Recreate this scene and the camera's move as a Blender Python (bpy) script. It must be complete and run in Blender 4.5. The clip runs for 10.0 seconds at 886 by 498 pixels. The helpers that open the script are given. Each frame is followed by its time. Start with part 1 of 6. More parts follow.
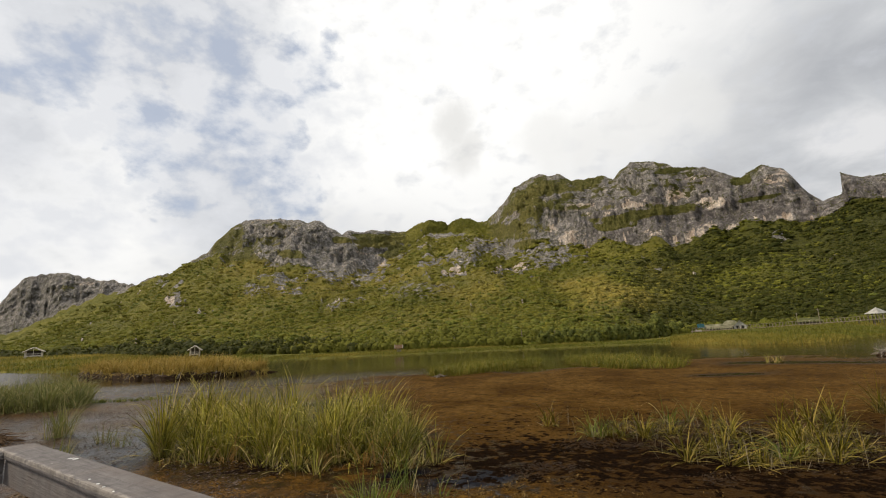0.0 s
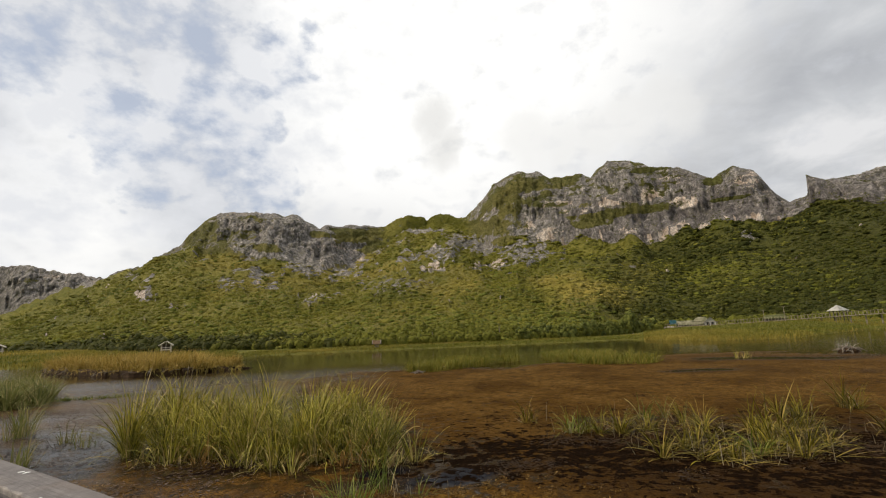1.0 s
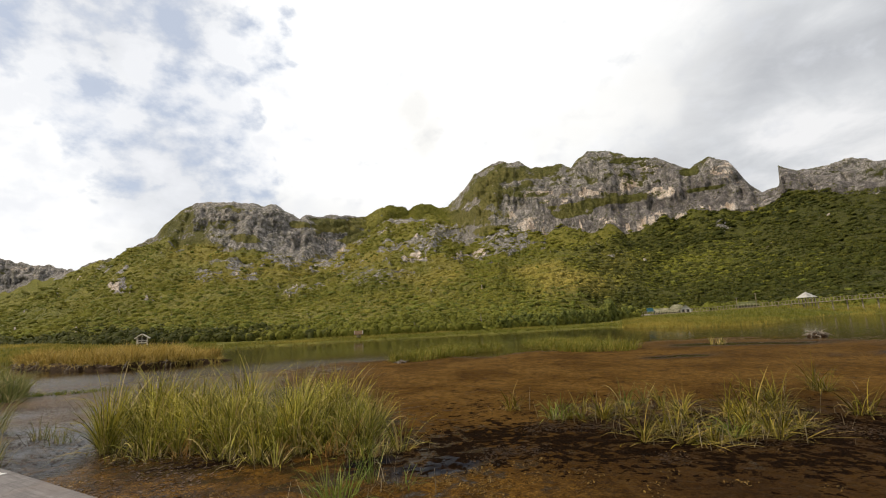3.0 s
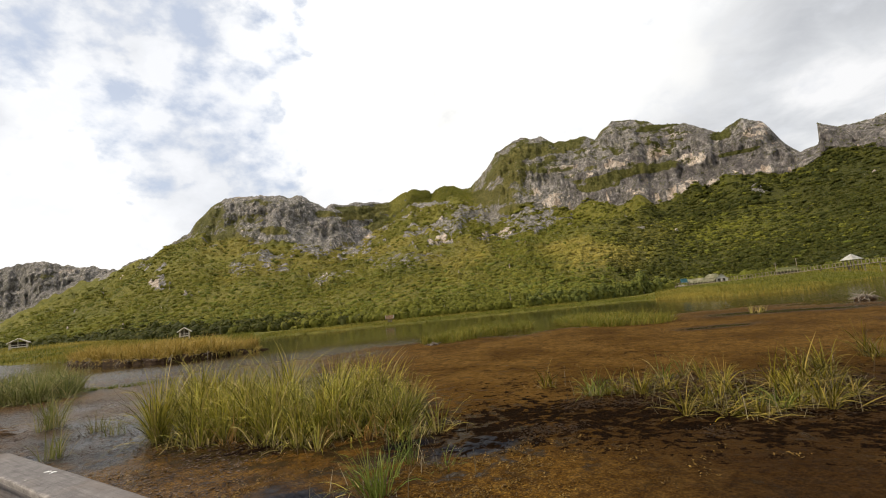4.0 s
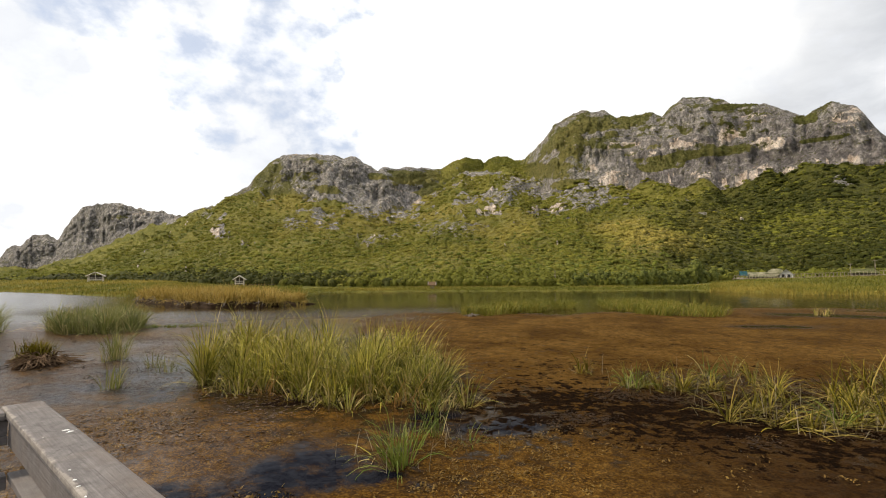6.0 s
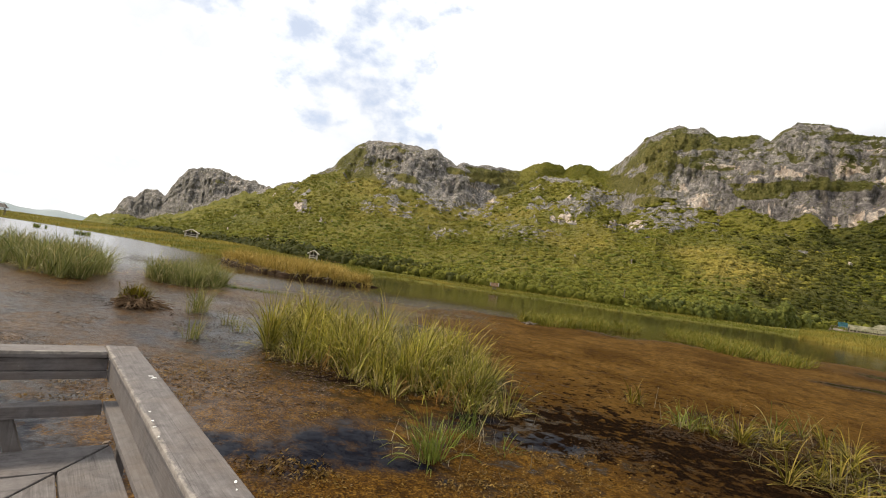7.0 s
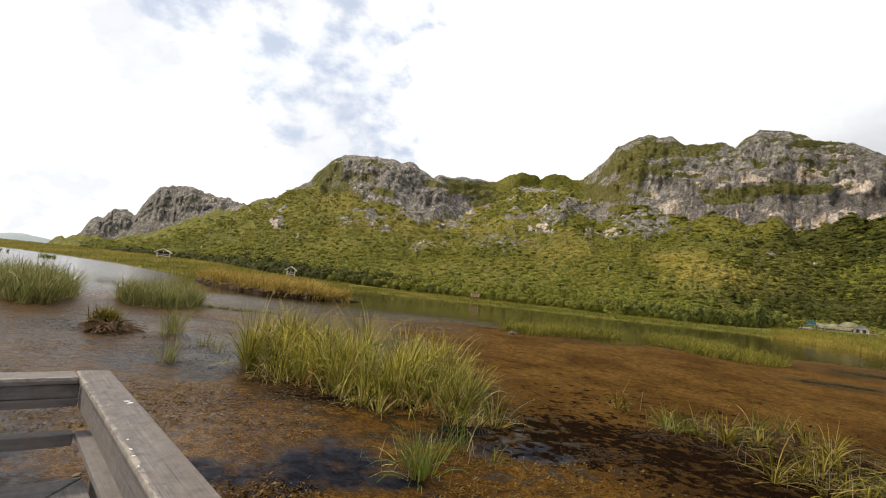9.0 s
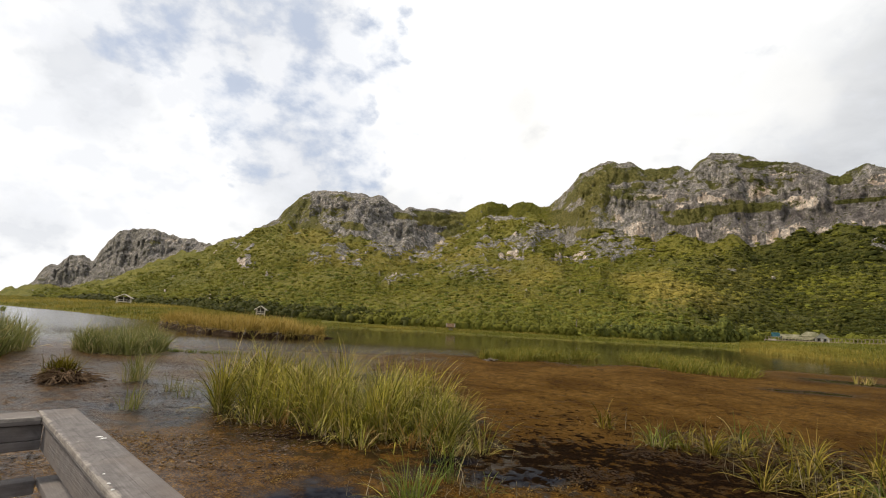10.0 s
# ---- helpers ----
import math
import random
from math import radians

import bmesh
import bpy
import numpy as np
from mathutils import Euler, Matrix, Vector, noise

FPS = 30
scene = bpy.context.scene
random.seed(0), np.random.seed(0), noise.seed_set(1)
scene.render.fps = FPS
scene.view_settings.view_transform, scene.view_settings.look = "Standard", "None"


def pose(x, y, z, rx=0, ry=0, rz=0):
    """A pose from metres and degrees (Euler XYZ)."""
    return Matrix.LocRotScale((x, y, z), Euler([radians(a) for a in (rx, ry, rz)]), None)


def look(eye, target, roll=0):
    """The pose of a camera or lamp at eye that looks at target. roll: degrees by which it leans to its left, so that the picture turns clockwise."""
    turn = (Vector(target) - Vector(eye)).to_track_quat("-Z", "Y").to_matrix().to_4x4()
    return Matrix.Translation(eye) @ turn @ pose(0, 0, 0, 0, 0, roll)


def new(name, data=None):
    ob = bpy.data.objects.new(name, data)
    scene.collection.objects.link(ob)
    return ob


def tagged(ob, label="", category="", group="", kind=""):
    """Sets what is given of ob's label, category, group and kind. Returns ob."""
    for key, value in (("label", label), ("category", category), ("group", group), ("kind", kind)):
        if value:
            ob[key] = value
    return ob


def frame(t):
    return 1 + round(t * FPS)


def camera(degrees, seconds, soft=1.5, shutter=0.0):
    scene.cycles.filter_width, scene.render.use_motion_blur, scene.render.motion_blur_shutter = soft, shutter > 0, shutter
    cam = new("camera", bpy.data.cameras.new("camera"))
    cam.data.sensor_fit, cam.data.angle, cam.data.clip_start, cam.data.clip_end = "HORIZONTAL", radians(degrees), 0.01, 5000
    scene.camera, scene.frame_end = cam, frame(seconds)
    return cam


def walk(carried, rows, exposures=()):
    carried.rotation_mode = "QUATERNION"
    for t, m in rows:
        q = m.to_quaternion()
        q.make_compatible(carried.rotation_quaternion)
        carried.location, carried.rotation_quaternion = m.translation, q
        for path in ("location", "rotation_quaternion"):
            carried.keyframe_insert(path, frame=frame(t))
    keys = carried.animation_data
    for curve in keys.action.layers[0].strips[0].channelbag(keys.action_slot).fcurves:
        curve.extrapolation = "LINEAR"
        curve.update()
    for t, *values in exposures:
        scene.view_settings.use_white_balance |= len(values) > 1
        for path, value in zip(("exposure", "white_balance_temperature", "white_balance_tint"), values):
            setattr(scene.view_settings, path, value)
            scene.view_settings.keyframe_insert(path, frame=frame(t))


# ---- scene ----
cam = camera(88.06, 10.0, soft=1.1)
PATH = [
    (0.0, pose(0.068, -0.182, 2.154, 101.38, 2.26, 10.01)),
    (0.5, pose(0.041, -0.135, 2.170, 101.15, 2.38, 8.50)),
    (1.0, pose(0.014, -0.087, 2.187, 100.73, 2.19, 7.30)),
    (1.5, pose(-0.002, -0.079, 2.190, 100.23, 2.23, 7.10)),
    (2.0, pose(-0.019, -0.070, 2.193, 100.02, 1.96, 5.61)),
    (2.2, pose(-0.019, -0.070, 2.193, 99.90, 1.93, 4.98)),
    (3.3, pose(-0.059, -0.044, 2.190, 99.06, 3.70, 5.56)),
    (3.5, pose(-0.059, -0.044, 2.190, 98.79, 4.77, 6.36)),
    (4.0, pose(-0.083, 0.042, 2.198, 97.37, 5.39, 8.72)),
    (4.5, pose(-0.136, 0.193, 2.218, 95.44, 3.41, 9.51)),
    (5.0, pose(-0.145, 0.256, 2.229, 95.17, 2.96, 11.80)),
    (5.2, pose(-0.145, 0.256, 2.229, 94.52, 1.65, 12.68)),
    (6.3, pose(-0.004, 0.211, 2.325, 93.55, -1.25, 15.50)),
    (6.5, pose(-0.004, 0.211, 2.325, 93.46, -3.74, 17.53)),
    (7.0, pose(0.102, 0.105, 2.400, 92.94, -8.09, 22.05)),
    (7.5, pose(0.095, 0.096, 2.404, 92.76, -7.24, 23.12)),
    (8.0, pose(0.061, 0.137, 2.387, 93.00, -6.69, 21.50)),
    (8.5, pose(0.052, 0.142, 2.383, 93.15, -6.72, 20.88)),
    (9.0, pose(0.024, 0.143, 2.371, 94.78, -6.23, 19.53)),
    (9.5, pose(-0.055, 0.163, 2.265, 100.05, -3.45, 18.20)),
    (10.0, pose(-0.083, 0.176, 2.255, 98.91, -3.18, 16.38)),
]
walk(cam, PATH, exposures=[(0.0, -0.35), (2.0, -0.25), (4.5, 0.0), (6.5, 0.11), (7.5, 0.17), (8.5, 0.15), (10.0, -0.11)])

# ---- light: a high sun to the west through gaps in bright, thin cloud ----
SUN_BEARING, SUN_HEIGHT = -100.0, 46.0
sun_way = Vector((math.sin(radians(SUN_BEARING)) * math.cos(radians(SUN_HEIGHT)),
                  math.cos(radians(SUN_BEARING)) * math.cos(radians(SUN_HEIGHT)), math.sin(radians(SUN_HEIGHT))))
sun = new("sun", bpy.data.lights.new("sun", "SUN"))
sun.data.energy, sun.data.angle, sun.data.color = 4.2, radians(6), (1.0, 0.88, 0.71)
sun.matrix_world = look(sun_way * 50, (0, 0, 0))


def node(tree, kind, values=(), **settings):
    """A node with its inputs set by name or number: a value, or a socket to link."""
    n = tree.nodes.new(kind)
    for key, value in settings.items():
        setattr(n, key, value)
    for key, value in dict(values).items():
        if isinstance(value, bpy.types.NodeSocket):
            tree.links.new(value, n.inputs[key])
        else:
            n.inputs[key].default_value = value
    return n


def maths(tree, op, a, b=0.0, c=0.0, clamp=False):
    return node(tree, "ShaderNodeMath", {0: a, 1: b, 2: c}, operation=op, use_clamp=clamp).outputs[0]


def ramp(tree, fac, *stops):
    """Stops of (position, colour), linear between them."""
    n = tree.nodes.new("ShaderNodeValToRGB")
    while len(n.color_ramp.elements) < len(stops):
        n.color_ramp.elements.new(0.5)
    for e, (pos, col) in zip(n.color_ramp.elements, stops):
        e.position, e.color = pos, (col, col, col, 1) if isinstance(col, (int, float)) else (*col, 1)
    tree.links.new(fac, n.inputs[0])
    return n.outputs[0]


def mix(tree, fac, a, b, blend="MIX"):
    n = tree.nodes.new("ShaderNodeMix")
    n.data_type, n.blend_type = "RGBA", blend
    for sock, value in ((n.inputs["Factor"], fac), (n.inputs[6], a), (n.inputs[7], b)):
        if isinstance(value, bpy.types.NodeSocket):
            tree.links.new(value, sock)
        else:
            sock.default_value = value if isinstance(value, (int, float)) else (*value, 1)
    return n.outputs[2]


def noise_tex(tree, vector, scale, detail=4.0, rough=0.55, distort=0.0):
    return node(tree, "ShaderNodeTexNoise", {"Vector": vector, "Scale": scale, "Detail": detail, "Roughness": rough,
                                             "Distortion": distort}).outputs["Fac"]


def stretched(t, vec, s):
    return node(t, "ShaderNodeVectorMath", {0: vec, 1: s}, operation="MULTIPLY").outputs[0]


world = bpy.data.worlds.new("sky")
scene.world = world
world.use_nodes = True
wt = world.node_tree
wt.nodes.clear()
sky = node(wt, "ShaderNodeTexSky", sky_type="NISHITA", sun_disc=False, sun_elevation=radians(SUN_HEIGHT),
           sun_rotation=radians(SUN_BEARING), altitude=10)
way = node(wt, "ShaderNodeTexCoord").outputs["Generated"]
xyz = node(wt, "ShaderNodeSeparateXYZ", {0: way})
lift = maths(wt, "ADD", maths(wt, "MAXIMUM", xyz.outputs[2], 0.0), 0.22)
flat = node(wt, "ShaderNodeCombineXYZ", {0: maths(wt, "DIVIDE", xyz.outputs[0], lift),
                                         1: maths(wt, "DIVIDE", xyz.outputs[1], lift), 2: 3.7}).outputs[0]
# thin bright cloud overhead, ragged blue gaps to the west of it, heavier cloud to the east
def toward(x, y, z):
    return node(wt, "ShaderNodeVectorMath", {0: way, 1: tuple(Vector((x, y, z)).normalized())}, operation="DOT_PRODUCT").outputs["Value"]


def sky_way(a, e):
    return (math.sin(radians(a)) * math.cos(radians(e)), math.cos(radians(a)) * math.cos(radians(e)), math.sin(radians(e)))


fray = node(wt, "ShaderNodeTexNoise", {"Vector": way, "Scale": 7.0, "Detail": 5.0, "Roughness": 0.6}).outputs["Color"]
fray = node(wt, "ShaderNodeVectorMath", {0: fray, 1: (0.5, 0.5, 0.5)}, operation="SUBTRACT").outputs[0]
frayed = node(wt, "ShaderNodeVectorMath", {0: fray, 1: (0.12, 0.12, 0.12), 2: way}, operation="MULTIPLY_ADD").outputs[0]
frayed = node(wt, "ShaderNodeVectorMath", {0: frayed}, operation="NORMALIZE").outputs[0]


def spots(table):
    """How near each way in the sky lies to the middle of any of the round spots: bearing, height, radius, in degrees."""
    out = 0.0
    for a, e, r in table:
        dot = node(wt, "ShaderNodeVectorMath", {0: frayed, 1: sky_way(a, e)}, operation="DOT_PRODUCT").outputs["Value"]
        near = node(wt, "ShaderNodeMapRange", {0: dot, 1: math.cos(radians(1.7 * r)), 2: 1.0}, interpolation_type="SMOOTHSTEP").outputs[0]
        out = maths(wt, "MAXIMUM", near, out)
    return out


gaps = spots([(-36.2, 26.3, 3.8), (-33.6, 24.2, 4.8), (-35.0, 22.6, 3.8), (-40.0, 19.6, 4.2), (-34.6, 19.7, 4.6), (-29.8, 18.6, 4.0), (-45.5, 24.6, 3.0), (-43.7, 22.0, 2.8),
              (-28.5, 32.5, 4.4), (-34.6, 32.0, 3.8), (-53.5, 26.5, 4.0), (-48.0, 30.0, 3.2), (-40.0, 33.0, 3.5)])
haze = spots([(-50.0, 29.0, 13.0), (-37.0, 24.0, 12.0), (-55.0, 16.0, 9.0)])
veils = spots([(-53.0, 32.0, 6.0), (-45.6, 33.5, 6.5), (-36.8, 35.3, 6.0), (-57.0, 21.0, 4.0), (-36.0, 17.0, 5.0), (-60.0, 6.0, 3.5), (-63.0, 2.5, 4.0)])
wisps = spots([(-7.9, 26.9, 2.0), (-6.5, 23.5, 2.2)])
heads = spots([(5.0, 23.0, 2.4), (9.0, 23.2, 2.4), (13.0, 23.6, 2.4), (17.0, 23.9, 2.6), (21.5, 24.0, 2.4)])
thin = ramp(wt, toward(-0.12, 0.75, 0.62), (0.78, 0.0), (0.88, 0.55), (0.95, 1.0))
west = ramp(wt, toward(*sky_way(-58, 17)), (0.88, 0.0), (0.97, 0.85))
heavy = ramp(wt, toward(0.72, 0.55, 0.42), (0.70, 0.0), (0.90, 1.0))
warp = node(wt, "ShaderNodeTexNoise", {"Vector": flat, "Scale": 1.3, "Detail": 3.0}).outputs["Color"]
drift = node(wt, "ShaderNodeVectorMath", {0: flat, 1: node(wt, "ShaderNodeVectorMath", {0: warp, 1: (0.5, 0.5, 0.5)}, operation="MULTIPLY").outputs[0]}, operation="ADD").outputs[0]
cover = noise_tex(wt, stretched(wt, way, (1.0, 1.0, 1.5)), 13.0, 6.0, 0.55, 0.0)
billow = noise_tex(wt, drift, 1.25, 8.0, 0.56, 0.0)
ragged = maths(wt, "MULTIPLY", maths(wt, "SUBTRACT", cover, 0.5), 3.4)
torn = maths(wt, "MULTIPLY", ragged, maths(wt, "MULTIPLY", gaps, 2.5, clamp=True))
clear = ramp(wt, maths(wt, "MULTIPLY_ADD", gaps, 0.60, torn), (0.32, 0.0), (1.0, 1.0))
tone = maths(wt, "SUBTRACT", billow, maths(wt, "MULTIPLY", heavy, 0.11))
grey = ramp(wt, tone, (0.30, (6.3, 6.5, 6.9)), (0.43, (8.4, 8.6, 8.9)), (0.52, (11.0, 11.0, 11.1)))
bright = mix(wt, maths(wt, "MAXIMUM", thin, west), grey, (14.6, 14.5, 14.2))
bright = mix(wt, ramp(wt, maths(wt, "MULTIPLY_ADD", haze, 0.8, maths(wt, "MULTIPLY", ragged, -0.7)), (0.25, 0.0), (0.95, 0.65)), bright, (9.8, 10.1, 10.8))
bright = mix(wt, ramp(wt, maths(wt, "MULTIPLY_ADD", veils, 0.7, maths(wt, "MULTIPLY", ragged, 0.8)), (0.15, 0.0), (0.8, 0.75)), bright, (8.7, 9.0, 9.6))
bright = mix(wt, maths(wt, "MULTIPLY", wisps, 0.45), bright, (8.6, 8.5, 8.2))
bright = mix(wt, maths(wt, "MULTIPLY", heads, 0.6), bright, (12.0, 11.9, 11.6))
facing = toward(*sky_way(SUN_BEARING, SUN_HEIGHT))
bright = mix(wt, 1.0, bright, ramp(wt, maths(wt, "MULTIPLY_ADD", facing, 0.5, 0.5), (0.05, (0.55, 0.55, 0.55)), (0.36, (1.0, 1.0, 1.0))), "MULTIPLY")
blue = mix(wt, 0.75, sky.outputs[0], (7.3, 8.2, 10.0))
dome = mix(wt, maths(wt, "MULTIPLY", clear, 0.85), bright, blue)
back = node(wt, "ShaderNodeBackground", {0: dome, 1: 0.09})
wt.links.new(back.outputs[0], node(wt, "ShaderNodeOutputWorld").inputs[0])


# ---- materials ----
def material(name):
    m = bpy.data.materials.new(name)
    m.use_nodes = True
    t = m.node_tree
    bsdf = t.nodes["Principled BSDF"]
    return m, t, bsdf


def bump(t, bsdf, height, strength, distance):
    n = node(t, "ShaderNodeBump", {"Strength": strength, "Distance": distance, "Height": height})
    t.links.new(n.outputs[0], bsdf.inputs["Normal"])


def place(t):
    return node(t, "ShaderNodeNewGeometry").outputs["Position"]


def attr(t, name):
    return node(t, "ShaderNodeAttribute", attribute_name=name).outputs["Fac"]


def foliage_material(name, dark, mid, light, dry, rough=0.6, see_through=0.25, plant=0.0):
    """Leaves or blades: each one its own tint, large drifts of colour, a dry share from the mesh."""
    m, t, b = material(name)
    one = node(t, "ShaderNodeNewGeometry").outputs["Random Per Island"]
    drift = noise_tex(t, place(t), 0.022 if rough > 0.65 else 0.5, 6.0, 0.6)
    own = maths(t, "ADD", maths(t, "MULTIPLY", one, 0.75 - 0.55 * plant), maths(t, "MULTIPLY", attr(t, "tone"), (0.40 if rough > 0.65 else 0.55) * plant))
    pick = maths(t, "ADD", own, maths(t, "MULTIPLY", maths(t, "SUBTRACT", drift, 0.5), 1.2 if rough > 0.65 else 1.1 - 0.5 * plant))
    col = ramp(t, pick, (0.05, dark), (0.40, mid), (0.80, light))
    col = mix(t, attr(t, "dry"), col, dry)
    t.links.new(col, b.inputs["Base Color"])
    b.inputs["Roughness"].default_value = rough
    b.inputs["Specular IOR Level"].default_value = 0.1
    tr = node(t, "ShaderNodeBsdfTranslucent", {"Color": col})
    ms = node(t, "ShaderNodeMixShader", {0: see_through, 1: b.outputs[0], 2: tr.outputs[0]})
    t.links.new(ms.outputs[0], t.nodes["Material Output"].inputs[0])
    return m


WEED_LEAF = foliage_material("ochre_water_weed", (0.040, 0.022, 0.005), (0.115, 0.066, 0.014), (0.225, 0.142, 0.032), (0.2, 0.12, 0.03), 0.5, 0.1, 0.6)
PEAT_LEAF = foliage_material("rotting_weed", (0.010, 0.006, 0.003), (0.034, 0.017, 0.005), (0.064, 0.033, 0.009), (0.1, 0.06, 0.02), 0.6, 0.05, 0.6)
DRIFT_LEAF = foliage_material("drifting_leaf", (0.014, 0.009, 0.006), (0.062, 0.040, 0.024), (0.17, 0.125, 0.085), (0.1, 0.07, 0.05), 0.5, 0.05, 0.3)
STRAW = foliage_material("dead_straw", (0.12, 0.095, 0.055), (0.24, 0.195, 0.12), (0.38, 0.325, 0.22), (0.38, 0.325, 0.22), 0.6, 0.1, 0.0)
REED = foliage_material("reed_blades", (0.026, 0.033, 0.004), (0.205, 0.206, 0.020), (0.58, 0.490, 0.080), (0.48, 0.36, 0.15), 0.5, 0.13, 0.25)
MAT_REED = foliage_material("yellow_green_reed_blades", (0.017, 0.019, 0.002), (0.108, 0.096, 0.007), (0.275, 0.218, 0.021), (0.31, 0.22, 0.055), 0.55, 0.10, 0.35)
WITHERED = foliage_material("withered_reed_blades", (0.10, 0.085, 0.02), (0.24, 0.16, 0.04), (0.36, 0.23, 0.07), (0.42, 0.235, 0.075), 0.6, 0.2, 0.5)
GREY_REED = foliage_material("grey_green_reeds", (0.055, 0.068, 0.018), (0.145, 0.165, 0.042), (0.27, 0.265, 0.085), (0.44, 0.36, 0.17), 0.5, 0.22, 0.6)
FRESH_REED = foliage_material("fresh_reed_blades", (0.028, 0.055, 0.006), (0.095, 0.145, 0.016), (0.20, 0.23, 0.035), (0.45, 0.36, 0.14), 0.5, 0.25, 0.6)
FAR_REED = foliage_material("marsh_grass", (0.062, 0.072, 0.010), (0.140, 0.144, 0.019), (0.225, 0.208, 0.031), (0.38, 0.28, 0.06), 0.6, 0.25, 0.4)
GOLD_REED = foliage_material("golden_reeds", (0.135, 0.098, 0.020), (0.265, 0.195, 0.042), (0.41, 0.305, 0.075), (0.42, 0.295, 0.080), 0.6, 0.2, 0.5)
SHRUB = foliage_material("hill_shrubs", (0.116, 0.122, 0.018), (0.172, 0.174, 0.022), (0.232, 0.222, 0.031), (0.39, 0.315, 0.075), 0.7, 0.30, 1.0)
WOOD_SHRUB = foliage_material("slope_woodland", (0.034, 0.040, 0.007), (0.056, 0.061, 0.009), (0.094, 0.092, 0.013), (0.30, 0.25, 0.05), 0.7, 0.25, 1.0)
THICKET = foliage_material("young_tree_leaves", (0.07, 0.083, 0.018), (0.145, 0.16, 0.034), (0.23, 0.235, 0.05), (0.30, 0.25, 0.07), 0.62, 0.25, 0.6)
CLIFF_SHRUB = foliage_material("cliff_bushes", (0.080, 0.084, 0.022), (0.128, 0.130, 0.034), (0.19, 0.182, 0.048), (0.28, 0.22, 0.06), 0.7, 0.2, 1.0)
DARK_SHRUB = foliage_material("cliff_shrubs", (0.092, 0.108, 0.017), (0.142, 0.155, 0.023), (0.20, 0.203, 0.031), (0.30, 0.24, 0.07), 0.7, 0.2, 1.0)


def make_mountain_material():
    m, t, b = material("limestone_and_scrub")
    p = place(t)
    streak = noise_tex(t, stretched(t, p, (1.0, 1.0, 0.28)), 0.16, 9.0, 0.72, 0.8)
    fine = noise_tex(t, stretched(t, p, (1.0, 1.0, 0.5)), 0.55, 7.0, 0.75, 0.6)
    crack = node(t, "ShaderNodeTexVoronoi", {"Vector": stretched(t, p, (1.0, 1.0, 0.4)), "Scale": 0.13}, feature="DISTANCE_TO_EDGE").outputs["Distance"]
    strata = noise_tex(t, stretched(t, p, (0.35, 0.35, 2.2)), 0.12, 6.0, 0.7, 0.8)
    rock = ramp(t, streak, (0.34, (0.138, 0.128, 0.120)), (0.44, (0.25, 0.231, 0.218)), (0.54, (0.345, 0.318, 0.298)), (0.66, (0.56, 0.51, 0.465)))
    tan = ramp(t, noise_tex(t, stretched(t, p, (1, 1, 1.6)), 0.028, 6.0, 0.65, 0.5), (0.62, 0.0), (0.70, 0.45))
    rock = mix(t, tan, rock, ramp(t, fine, (0.35, (0.26, 0.17, 0.10)), (0.6, (0.58, 0.45, 0.33))))
    chip = noise_tex(t, p, 0.30, 5.0, 0.8)
    rock = mix(t, ramp(t, chip, (0.57, 0.0), (0.66, 0.7)), rock, (0.58, 0.52, 0.46))
    moss = noise_tex(t, p, 0.24, 6.0, 0.78)
    rock = mix(t, ramp(t, moss, (0.50, 0.0), (0.56, 0.75)), rock, ramp(t, chip, (0.4, (0.075, 0.075, 0.040)), (0.6, (0.15, 0.14, 0.075))))
    rock = mix(t, ramp(t, strata, (0.38, 0.36), (0.50, 0.0)), rock, (0.085, 0.08, 0.075))
    rock = mix(t, ramp(t, fine, (0.37, 0.5), (0.47, 0.0)), rock, (0.05, 0.052, 0.04))
    rock = mix(t, ramp(t, crack, (0.0, 0.35), (0.06, 0.0)), rock, (0.035, 0.035, 0.03))
    rock = mix(t, maths(t, "MULTIPLY", attr(t, "varnish"), ramp(t, streak, (0.40, 0.9), (0.60, 0.35))), rock, (0.122, 0.106, 0.104))
    scar = maths(t, "ADD", attr(t, "pale"), maths(t, "MULTIPLY", maths(t, "SUBTRACT", fine, 0.5), 2.2))
    rock = mix(t, ramp(t, scar, (0.35, 0.0), (0.55, 0.9)), rock, ramp(t, streak, (0.36, (0.32, 0.235, 0.165)), (0.46, (0.52, 0.42, 0.335)), (0.6, (0.70, 0.61, 0.52))))
    grit = noise_tex(t, stretched(t, p, (1.0, 1.0, 0.45)), 0.42, 9.0, 0.85, 0.4)
    rock = mix(t, 1.0, rock, ramp(t, grit, (0.40, (0.50, 0.50, 0.50)), (0.50, (1.0, 1.0, 1.0)), (0.60, (1.6, 1.57, 1.53))), "MULTIPLY")
    green = ramp(t, noise_tex(t, p, 0.35, 6.0, 0.7), (0.32, (0.115, 0.116, 0.019)), (0.52, (0.185, 0.176, 0.028)), (0.70, (0.27, 0.24, 0.05)))
    green = mix(t, attr(t, "ledge"), green, ramp(t, noise_tex(t, p, 0.4, 6.0, 0.75), (0.36, (0.068, 0.069, 0.018)), (0.50, (0.130, 0.124, 0.034)), (0.66, (0.21, 0.19, 0.072))))
    green = mix(t, 1.0, green, ramp(t, noise_tex(t, p, 0.022, 6.0, 0.6), (0.35, (0.68, 0.74, 0.7)), (0.65, (1.2, 1.15, 1.2))), "MULTIPLY")
    green = mix(t, maths(t, "MULTIPLY", attr(t, "dry"), 0.8), green, (0.31, 0.25, 0.06))
    # woodland floor on the east slope, its green also darkened for cloud shade
    green = mix(t, maths(t, "MULTIPLY", attr(t, "shaded_wood"), 0.85), green, ramp(t, noise_tex(t, p, 0.5, 5.0, 0.7), (0.35, (0.034, 0.039, 0.007)), (0.65, (0.080, 0.080, 0.012))))
